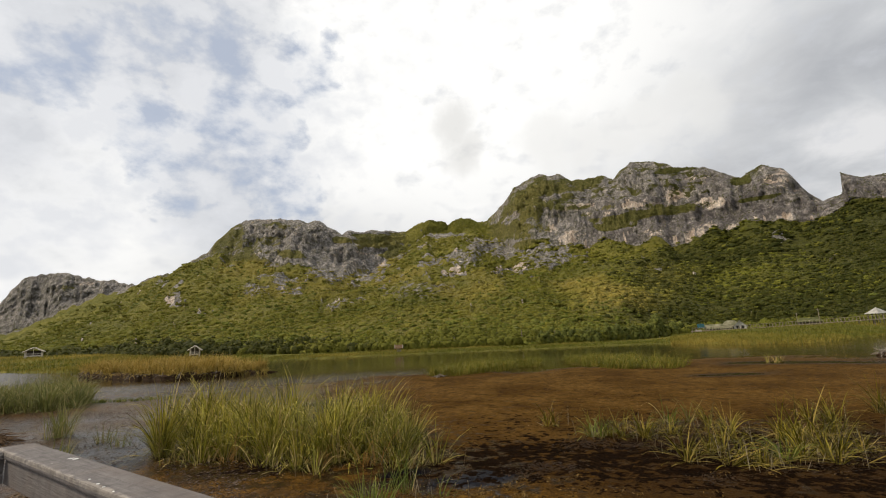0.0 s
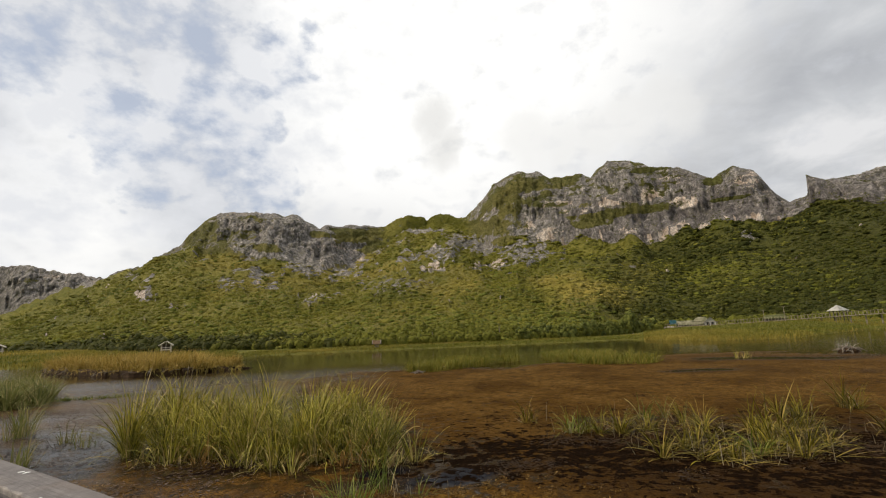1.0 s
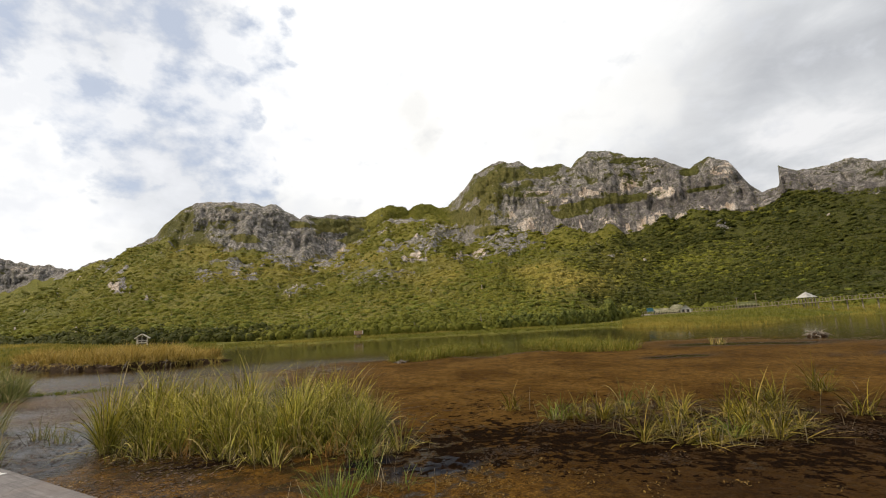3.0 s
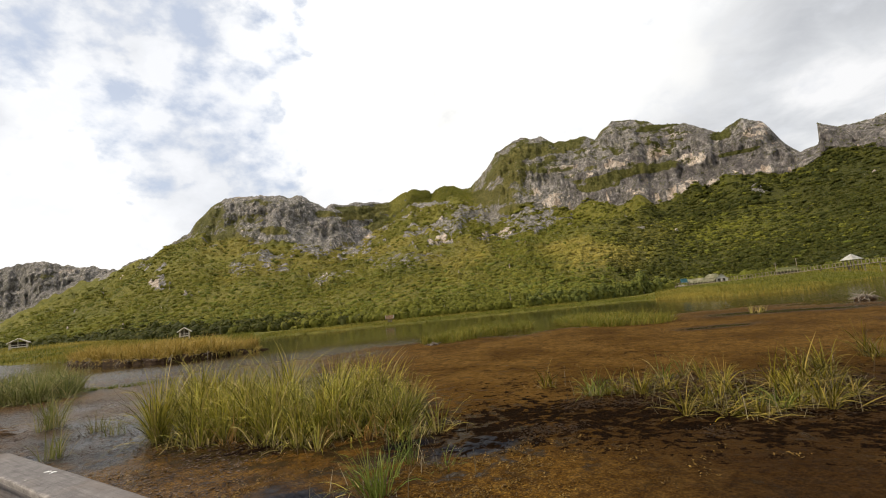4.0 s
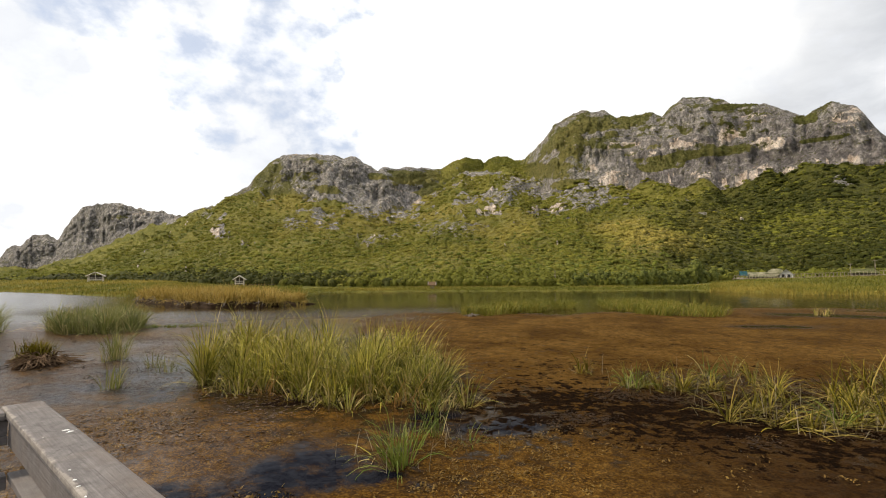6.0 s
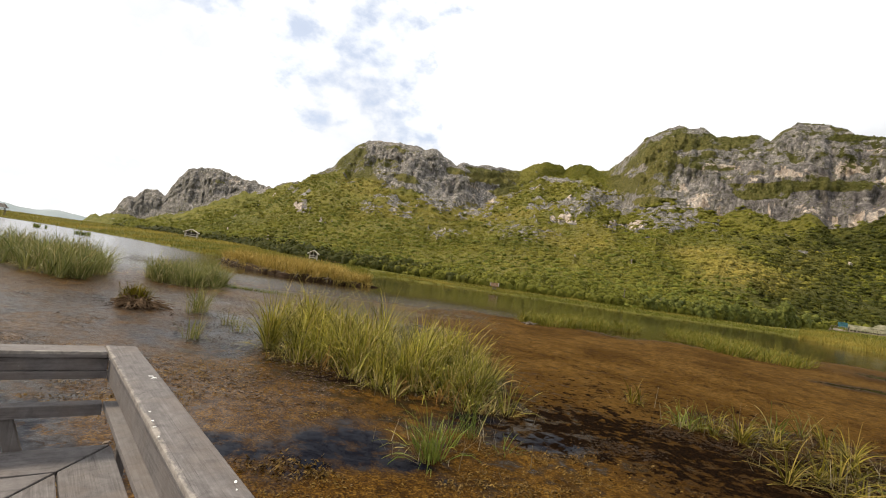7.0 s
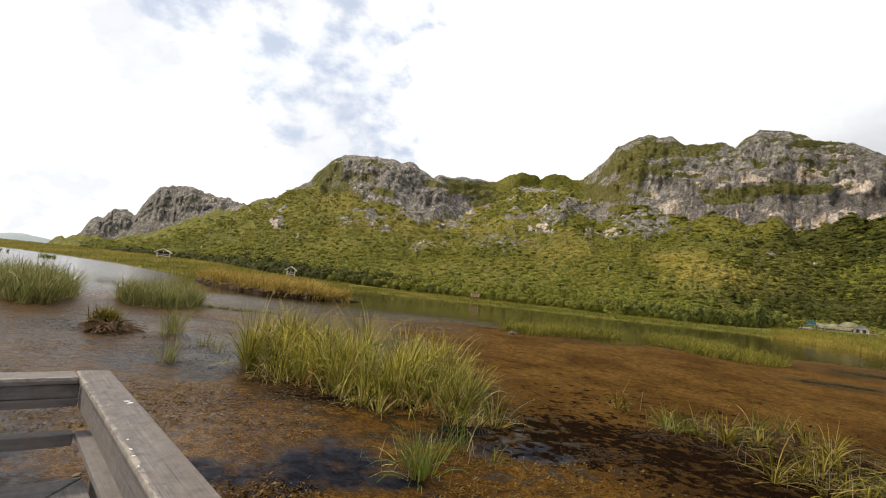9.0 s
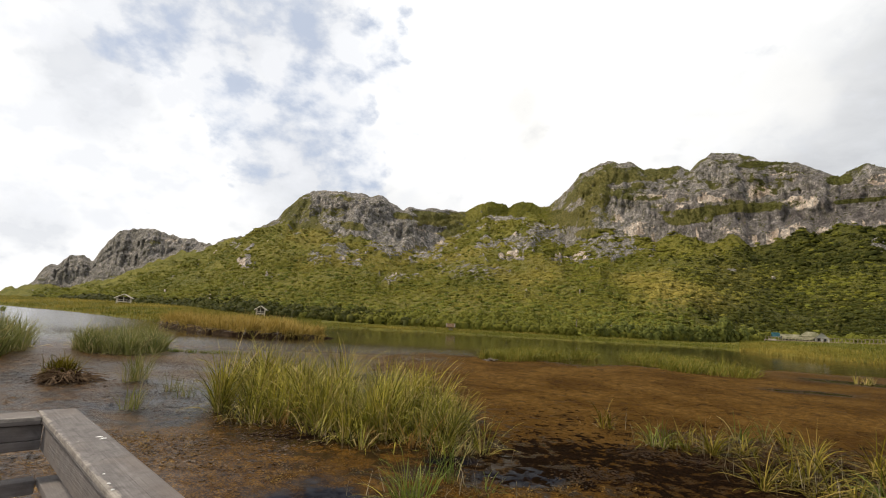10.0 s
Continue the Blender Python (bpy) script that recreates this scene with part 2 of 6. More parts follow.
    edge = maths(t, "ADD", attr(t, "rock"), maths(t, "MULTIPLY", maths(t, "SUBTRACT", noise_tex(t, p, 0.12, 8.0, 0.75), 0.5), 2.2))
    bare = ramp(t, edge, (0.46, 0.0), (0.54, 1.0))
    t.links.new(mix(t, bare, green, rock), b.inputs["Base Color"])
    b.inputs["Roughness"].default_value = 0.9
    b.inputs["Specular IOR Level"].default_value = 0.15
    h = maths(t, "ADD", maths(t, "MULTIPLY", streak, 2.4), maths(t, "ADD", maths(t, "MULTIPLY", fine, 2.2), maths(t, "MULTIPLY", strata, 1.6)))
    bump(t, b, h, 1.0, 1.5)
    return m


MOUNTAIN = make_mountain_material()


def make_ground_material():
    m, t, b = material("marsh_soil")
    p = place(t)
    n = noise_tex(t, p, 0.25, 7.0, 0.65)
    col = ramp(t, n, (0.30, (0.045, 0.045, 0.010)), (0.50, (0.105, 0.10, 0.020)), (0.70, (0.19, 0.16, 0.035)))
    t.links.new(col, b.inputs["Base Color"])
    b.inputs["Roughness"].default_value = 0.95
    b.inputs["Specular IOR Level"].default_value = 0.05
    bump(t, b, n, 0.8, 0.3)
    return m


GROUND = make_ground_material()


def make_water_material():
    """Shallow peat water: brown weed just under the surface, floating mats, open dark holes, wind ripples."""
    m, t, b = material("peat_water")
    p = place(t)
    grain = noise_tex(t, p, 34.0, 4.0, 0.7)
    leafy = node(t, "ShaderNodeTexVoronoi", {"Vector": p, "Scale": 42.0, "Randomness": 1.0}).outputs["Color"]
    leafy = node(t, "ShaderNodeSeparateXYZ", {0: leafy}).outputs[0]
    weed_m = noise_tex(t, p, 2.3, 6.0, 0.68, 0.3)
    weed_l = noise_tex(t, stretched(t, p, (1.0, 0.8, 1.0)), 0.34, 5.0, 0.62, 0.3)
    clump = noise_tex(t, p, 5.0, 5.0, 0.68, 0.4)
    mat = attr(t, "weed")
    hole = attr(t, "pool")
    fleck = maths(t, "ADD", maths(t, "MULTIPLY", grain, 0.55), maths(t, "MULTIPLY", leafy, 0.22))
    speck = maths(t, "ADD", maths(t, "MULTIPLY", fleck, 0.8), maths(t, "ADD", maths(t, "MULTIPLY", weed_m, 0.24), maths(t, "MULTIPLY", clump, 0.24)))
    weed = ramp(t, speck, (0.42, (0.011, 0.0055, 0.0018)), (0.52, (0.040, 0.0178, 0.0034)), (0.61, (0.102, 0.050, 0.008)), (0.72, (0.218, 0.120, 0.022)))
    # red-brown weed near the east, darkened further to stand in for lens vignetting
    weed = mix(t, attr(t, "peat"), weed, ramp(t, speck, (0.44, (0.007, 0.0035, 0.0015)), (0.55, (0.026, 0.012, 0.0035)), (0.70, (0.062, 0.030, 0.009))))
    weed = mix(t, ramp(t, weed_l, (0.38, 0.45), (0.58, 0.0)), weed, (0.012, 0.006, 0.003))
    weed = mix(t, maths(t, "MULTIPLY", attr(t, "crust"), ramp(t, weed_l, (0.38, 0.15), (0.60, 0.60))), weed, ramp(t, clump, (0.38, (0.070, 0.037, 0.010)), (0.62, (0.160, 0.096, 0.030))))
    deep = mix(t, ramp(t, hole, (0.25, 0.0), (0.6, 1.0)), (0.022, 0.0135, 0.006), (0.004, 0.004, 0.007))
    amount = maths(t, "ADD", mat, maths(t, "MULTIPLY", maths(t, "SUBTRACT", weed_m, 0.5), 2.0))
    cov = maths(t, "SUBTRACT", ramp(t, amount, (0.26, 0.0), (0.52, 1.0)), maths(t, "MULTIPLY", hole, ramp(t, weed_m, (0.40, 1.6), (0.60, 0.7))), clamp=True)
    tatter = maths(t, "ADD", maths(t, "MULTIPLY", maths(t, "SUBTRACT", weed_m, 0.5), 2.1), maths(t, "MULTIPLY", maths(t, "SUBTRACT", clump, 0.5), 2.8))
    mud = maths(t, "MULTIPLY", attr(t, "mud"), 0.72)
    mud = maths(t, "ADD", maths(t, "ADD", mud, maths(t, "MULTIPLY", tatter, ramp(t, attr(t, "mud"), (0.02, 0.2), (0.25, 1.35)))), maths(t, "MULTIPLY", maths(t, "SUBTRACT", fleck, 0.38), 1.0))
    mud = ramp(t, mud, (0.47, 0.0), (0.54, 1.0))
    pits = maths(t, "ADD", noise_tex(t, p, 1.5, 7.0, 0.70, 0.5), maths(t, "MULTIPLY", maths(t, "SUBTRACT", fleck, 0.38), 0.5))
    weed = mix(t, maths(t, "MULTIPLY", attr(t, "crust"), ramp(t, pits, (0.36, 0.85), (0.47, 0.0))), weed, (0.011, 0.0065, 0.0035))
    col = mix(t, cov, deep, weed)
    col = mix(t, mud, col, ramp(t, fleck, (0.36, (0.004, 0.0025, 0.0015)), (0.55, (0.022, 0.011, 0.005))))
    t.links.new(col, b.inputs["Base Color"])
    crust = maths(t, "MAXIMUM", maths(t, "MULTIPLY", attr(t, "crust"), cov), mud)
    t.links.new(maths(t, "MAXIMUM", ramp(t, crust, (0.0, 0.06), (0.18, 0.40), (1.0, 0.75)), maths(t, "MAXIMUM", maths(t, "MULTIPLY", attr(t, "wind"), 0.20), maths(t, "MULTIPLY_ADD", attr(t, "chop"), 0.24, 0.05))), b.inputs["Roughness"])
    b.inputs["IOR"].default_value = 1.33
    sheen_scale = maths(t, "MULTIPLY", ramp(t, crust, (0.0, 1.0), (0.2, 0.28), (1.0, 0.17)), maths(t, "SUBTRACT", 1.0, maths(t, "MULTIPLY", cov, 0.25)))
    # patchy reflectance stands in for light streaks on ripples
    sheen_scale = maths(t, "MULTIPLY", sheen_scale, ramp(t, noise_tex(t, stretched(t, p, (1.0, 1.3, 1.0)), 4.2, 8.0, 0.80, 0.4), (0.42, 0.3), (0.50, 0.85), (0.60, 1.9)))
    t.links.new(maths(t, "MULTIPLY", attr(t, "sheen"), sheen_scale), b.inputs["Specular IOR Level"])
    ripple = noise_tex(t, stretched(t, p, (1.0, 1.6, 1.0)), 3.5, 4.0, 0.55)
    riffle = noise_tex(t, stretched(t, p, (1.0, 1.4, 1.0)), 17.0, 4.0, 0.65)
    ripple = maths(t, "ADD", ripple, maths(t, "MULTIPLY", riffle, 0.9))
    rough = maths(t, "ADD", maths(t, "MULTIPLY", maths(t, "MULTIPLY", ripple, attr(t, "chop")), 1.0), maths(t, "MULTIPLY", maths(t, "MULTIPLY", fleck, crust), 1.2))
    bump(t, b, rough, 0.5, 0.05)
    return m


WATER = make_water_material()


CAP_TOP = 1.53


def make_wood_material(name, grain_axis):
    """Weathered grey boards: long grain, checks, pale worn edges and stains."""
    m, t, b = material(name)
    p = node(t, "ShaderNodeTexCoord").outputs["Object"]
    s = [40.0, 40.0, 40.0]
    s[grain_axis] = 1.1
    g = noise_tex(t, stretched(t, p, tuple(s)), 2.2, 7.0, 0.65, 0.6)
    blot = noise_tex(t, p, 3.5, 5.0, 0.6)
    tint = node(t, "ShaderNodeObjectInfo").outputs["Random"]
    col = ramp(t, g, (0.30, (0.055, 0.047, 0.044)), (0.40, (0.112, 0.100, 0.094)), (0.58, (0.142, 0.128, 0.120)), (0.74, (0.195, 0.178, 0.168)))
    patch = noise_tex(t, p, 11.0, 6.0, 0.7, 0.5)
    col = mix(t, 1.0, col, ramp(t, patch, (0.35, (0.64, 0.64, 0.66)), (0.5, (0.97, 0.98, 1.02)), (0.66, (1.27, 1.28, 1.32))), "MULTIPLY")
    rot = noise_tex(t, stretched(t, p, (1.0, 1.6, 1.0)), 5.0, 6.0, 0.75, 1.0)
    col = mix(t, ramp(t, rot, (0.62, 0.0), (0.70, 0.75)), col, (0.035, 0.028, 0.024))
    check = noise_tex(t, stretched(t, p, tuple(3 * q if q > 2 else 0.5 for q in s)), 1.0, 2.0, 0.5)
    col = mix(t, ramp(t, check, (0.27, 0.8), (0.31, 0.0)), col, (0.025, 0.02, 0.018))
    col = mix(t, ramp(t, blot, (0.35, 0.5), (0.55, 0.0)), col, (0.13, 0.10, 0.08))
    col = mix(t, maths(t, "MULTIPLY", tint, 0.3), col, (0.19, 0.17, 0.155))
    spot = node(t, "ShaderNodeTexVoronoi", {"Vector": p, "Scale": 9.0}).outputs["Distance"]
    col = mix(t, ramp(t, maths(t, "ADD", spot, maths(t, "MULTIPLY", blot, 0.15)), (0.09, 0.85), (0.13, 0.0)), col, (0.62, 0.60, 0.55))
    # the cap boards are scuffed pale along their inner arris
    xyz = node(t, "ShaderNodeSeparateXYZ", {0: p})
    scuff = maths(t, "MULTIPLY_ADD", maths(t, "SUBTRACT", noise_tex(t, stretched(t, p, (1.0, 2.5, 2.5)), 9.0, 5.0, 0.7), 0.5), 0.11, xyz.outputs[1])
    scuff = maths(t, "MULTIPLY", ramp(t, scuff, (0.004, 0.6), (0.014, 0.0)), maths(t, "GREATER_THAN", xyz.outputs[2], CAP_TOP - 0.024))
    col = mix(t, scuff, col, ramp(t, patch, (0.35, (0.20, 0.175, 0.15)), (0.6, (0.40, 0.36, 0.31))))
    t.links.new(col, b.inputs["Base Color"])
    b.inputs["Roughness"].default_value = 0.82
    b.inputs["Specular IOR Level"].default_value = 0.3
    bump(t, b, maths(t, "ADD", g, maths(t, "MULTIPLY", blot, 0.4)), 0.7, 0.006)
    return m


BOARD = make_wood_material("weathered_board", 0)
POST = make_wood_material("weathered_post", 2)


def plain(name, a, b2, scale, rough=0.8, relief=0.3):
    m, t, b = material(name)
    p = place(t)
    n = noise_tex(t, p, scale, 5.0, 0.65)
    t.links.new(ramp(t, n, (0.35, a), (0.65, b2)), b.inputs["Base Color"])
    b.inputs["Roughness"].default_value = rough
    b.inputs["Specular IOR Level"].default_value = 0.12
    bump(t, b, n, relief, 0.05)
    return m


THATCH = plain("pale_thatch", (0.22, 0.19, 0.15), (0.42, 0.37, 0.30), 2.0)
CREAM = plain("cream_timber", (0.55, 0.49, 0.40), (0.74, 0.68, 0.58), 1.5)
DARK_THATCH = plain("dark_thatch", (0.08, 0.07, 0.06), (0.20, 0.18, 0.16), 2.0)
PALE = plain("pale_painted_timber", (0.34, 0.31, 0.27), (0.55, 0.52, 0.46), 1.5)
DARK_TIMBER = plain("dark_timber", (0.06, 0.05, 0.04), (0.13, 0.11, 0.09), 2.0)
SHEET = plain("grey_roof_sheet", (0.16, 0.16, 0.14), (0.30, 0.29, 0.26), 0.6, 0.7)
MOSSY = plain("moss_grown_roof", (0.075, 0.078, 0.035), (0.24, 0.22, 0.15), 0.9, 0.9)
MOSS_GREEN = plain("green_moss_roof", (0.045, 0.052, 0.018), (0.12, 0.12, 0.05), 0.9, 0.9)
FENCE = plain("weathered_fence", (0.15, 0.125, 0.09), (0.34, 0.29, 0.22), 3.0)
WHITEWASH = plain("white_wall", (0.42, 0.42, 0.40), (0.58, 0.58, 0.55), 0.8)
TEAL = plain("teal_tarpaulin", (0.008, 0.035, 0.045), (0.025, 0.085, 0.095), 1.2, 0.6)
CONCRETE = plain("pale_concrete", (0.26, 0.25, 0.23), (0.42, 0.41, 0.37), 1.0)
DEADWOOD = plain("bleached_deadwood", (0.13, 0.105, 0.08), (0.30, 0.26, 0.21), 6.0)
PEAT = plain("dark_peat", (0.018, 0.011, 0.006), (0.06, 0.035, 0.018), 9.0, 0.9, 0.8)
BROWN_TWIG = plain("brown_twigs", (0.050, 0.028, 0.014), (0.21, 0.135, 0.075), 7.0)
DROPPING = plain("chalky_white", (0.7, 0.7, 0.68), (0.85, 0.85, 0.82), 30.0)
# distance haze is painted as a pale blue-grey base colour
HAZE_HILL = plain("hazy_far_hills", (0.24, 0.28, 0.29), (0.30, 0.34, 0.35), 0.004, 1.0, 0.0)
GLASS_DARK = plain("dark_opening", (0.015, 0.015, 0.016), (0.03, 0.03, 0.03), 1.0, 0.4)


# ---- builders ----
def mesh_of(name, verts, faces, mat, smooth=False, **layers):
    """A mesh from arrays; faces is one array or a list of arrays of equal-sized polygons; layers are point floats."""
    me = bpy.data.meshes.new(name)
    verts = np.asarray(verts, np.float32)
    groups = faces if isinstance(faces, list) else [faces]
    groups = [np.asarray(f, np.int32) for f in groups if len(f)]
    me.vertices.add(len(verts))
    me.vertices.foreach_set("co", verts.ravel())
    sizes = np.concatenate([np.full(len(f), f.shape[1], np.int32) for f in groups])
    me.loops.add(int(sizes.sum()))
    me.loops.foreach_set("vertex_index", np.concatenate([f.ravel() for f in groups]))
    me.polygons.add(len(sizes))
    me.polygons.foreach_set("loop_start", np.concatenate([[0], np.cumsum(sizes)[:-1]]).astype(np.int32))
    me.polygons.foreach_set("use_smooth", np.full(len(sizes), smooth))
    for key, value in layers.items():
        me.attributes.new(key, "FLOAT", "POINT").data.foreach_set("value", np.asarray(value, np.float32))
    me.update(calc_edges=True)
    me.materials.append(mat)
    return me


def part(name, bm, mat, parent=None, label="", at=None):
    """Links a bmesh (or a mesh) as one object, under a thing or a part."""
    if isinstance(bm, bmesh.types.BMesh):
        me = bpy.data.meshes.new(name)
        bm.to_mesh(me)
        bm.free()
        me.materials.append(mat)
    else:
        me = bm
    ob = new(name, me)
    if parent:
        ob.parent = parent
    if at is not None:
        ob.matrix_basis = at
    return tagged(ob, label)


def box_bm(sx, sy, sz, bevel=0.004, wear=0.0, seed=0):
    """A board with its origin in the middle of its underside, its edges rounded and a little uneven."""
    bm = bmesh.new()
    bmesh.ops.create_cube(bm, size=1.0, matrix=Matrix.Diagonal((sx, sy, sz, 1)) @ Matrix.Translation((0, 0, 0.5)))
    if wear:
        cuts = max(2, int(max(sx, sy) / 0.15))
        long_edges = [e for e in bm.edges if abs((e.verts[0].co - e.verts[1].co).normalized()[0 if sx >= sy else 1]) > 0.9]
        bmesh.ops.subdivide_edges(bm, edges=long_edges, cuts=cuts, use_grid_fill=True)
    if bevel:
        sharp = [e for e in bm.edges if e.is_manifold and e.calc_face_angle(0) > 0.5]
        bmesh.ops.bevel(bm, geom=sharp, offset=bevel, segments=2, affect="EDGES", profile=0.6)
    if wear:
        for v in bm.verts:
            v.co += noise.noise_vector(v.co * 5 + Vector((seed * 7.3, seed, 0))) * wear
    return bm


def rod_bm(points, radii, sides=6):
    """A round stick along a line of points."""
    bm = bmesh.new()
    rings = []
    for i, (c, r) in enumerate(zip(points, radii)):
        c = Vector(c)
        d = (Vector(points[min(i + 1, len(points) - 1)]) - Vector(points[max(i - 1, 0)])).normalized()
        q = d.to_track_quat("Z", "Y")
        rings.append([bm.verts.new(c + q @ Vector((math.cos(2 * math.pi * k / sides) * r, math.sin(2 * math.pi * k / sides) * r, 0))) for k in range(sides)])
    for a, b in zip(rings, rings[1:]):
        for k in range(sides):
            bm.faces.new((a[k], a[(k + 1) % sides], b[(k + 1) % sides], b[k]))
    bm.faces.new(rings[0][::-1])
    bm.faces.new(rings[-1])
    return bm


def bearing(a, r):
    return r * math.sin(radians(a)), r * math.cos(radians(a))


# lattice noise on arrays
LATTICE = np.random.RandomState(5).rand(64, 64, 64).astype(np.float32)


def vnoise(x, y, z):
    xi, yi, zi = np.floor(x).astype(int), np.floor(y).astype(int), np.floor(z).astype(int)
    fx, fy, fz = x - xi, y - yi, z - zi
    fx, fy, fz = fx * fx * (3 - 2 * fx), fy * fy * (3 - 2 * fy), fz * fz * (3 - 2 * fz)
    out = 0
    for dx in (0, 1):
        for dy in (0, 1):
            for dz in (0, 1):
                w = (fx if dx else 1 - fx) * (fy if dy else 1 - fy) * (fz if dz else 1 - fz)
                out = out + w * LATTICE[(xi + dx) % 64, (yi + dy) % 64, (zi + dz) % 64]
    return out


def fbm(x, y, z=0.0, octaves=4, gain=0.5):
    """Layered noise, about -1 to 1."""
    x, y = np.asarray(x, float), np.asarray(y, float)
    z = np.broadcast_to(np.asarray(z, float), x.shape)
    total, amp, norm = 0, 1.0, 0.0
    for k in range(octaves):
        total = total + amp * (vnoise(x * 2 ** k + 17.3 * k, y * 2 ** k + 5.1 * k, z * 2 ** k + 9.7 * k) * 2 - 1)
        norm += amp
        amp *= gain
    return total / norm * 1.6


def smoothstep(x, lo, hi):
    s = np.clip((x - lo) / (hi - lo), 0, 1)
    return s * s * (3 - 2 * s)


def grid_faces(rows, cols, wrap=False):
    i, j = np.meshgrid(np.arange(rows - 1), np.arange(cols if wrap else cols - 1), indexing="ij")
    k = (j + 1) % cols
    return np.stack([i * cols + j, i * cols + k, (i + 1) * cols + k, (i + 1) * cols + j], -1).reshape(-1, 4)


# ---- the lie of the land, by bearing from the camera's place and fitted to its view ----
SHORE = [(-180, 150), (-95, 240), (-70, 218), (-64, 192), (-61.2, 165), (-57.4, 132), (-54, 108), (-51.6, 88), (-47, 73), (-45, 60), (-40, 53), (-35, 51), (-33.0, 52), (-31.0, 66), (-29.0, 84),
         (-16, 84), (-5, 84), (5, 90), (14, 97), (16.5, 93), (18.5, 84), (23, 76), (28, 77), (30.5, 84), (33, 108), (35.5, 132), (45, 140), (60, 120), (90, 150), (180, 150)]
FOOT = [(-64, 640), (-58, 420), (-52, 250), (-45, 190), (-38, 160), (-25, 128), (-15, 118), (0, 118), (8, 126), (14, 147), (19, 170), (24, 186), (33, 188), (45, 170), (66, 200)]


def shore_at(a):
    return np.interp(a, *zip(*SHORE))


def foot_at(a):
    return np.interp(a, *zip(*FOOT))


def land_height(a, r):
    """Marsh beyond the water's edge: a low bank that rises to the foot of the hills, the rise shaped to fit the
    camera's view.
    """
    s = shore_at(a) + 2.2 * fbm(np.asarray(a) * 0.5, np.asarray(r) * 0.02, 3.0, 3)
    up = smoothstep(r, s - 1.5, s + 2.5)
    rise = np.interp(a, [-180, -80, -60, -48, -38, -30, 0, 14, 20, 26, 36, 90, 180], [0.5, 1.6, 2.2, 2.0, 0.4, 0.3, 0.5, 0.6, 1.9, 2.2, 2.9, 1.5, 0.5])
    far = np.clip((r - s) / 70.0, 0, 1)
    return -0.7 + up * (0.85 + rise * far)


def make_ground():
    a = np.linspace(-180, 180, 900, endpoint=False)
    r = np.concatenate([np.linspace(2, 44, 12), np.linspace(46, 210, 90), np.geomspace(216, 4600, 26)])
    A, Rr = np.meshgrid(a, r, indexing="xy")
    z = land_height(A, Rr) + 0.12 * fbm(A * 2.0, Rr * 0.15, 1.0, 3) * (Rr > 60)
    v = np.stack([Rr * np.sin(np.radians(A)), Rr * np.cos(np.radians(A)), z], -1).reshape(-1, 3)
    v = np.concatenate([v, [[0, 0, -0.7]]])
    f = grid_faces(len(r), len(a), True)
    k = np.arange(len(a))
    fan = np.stack([np.full(len(a), len(v) - 1), (k + 1) % len(a), k], -1)
    ob = new("ground", mesh_of("ground", v, [f, fan], GROUND, True))
    tagged(ob, "grassy marsh ground around shallow brown water", "ground", kind="structure")


make_ground()


def blob(x, y, cx, cy, rx, ry):
    return np.exp(-(((x - cx) / rx) ** 2 + ((y - cy) / ry) ** 2))


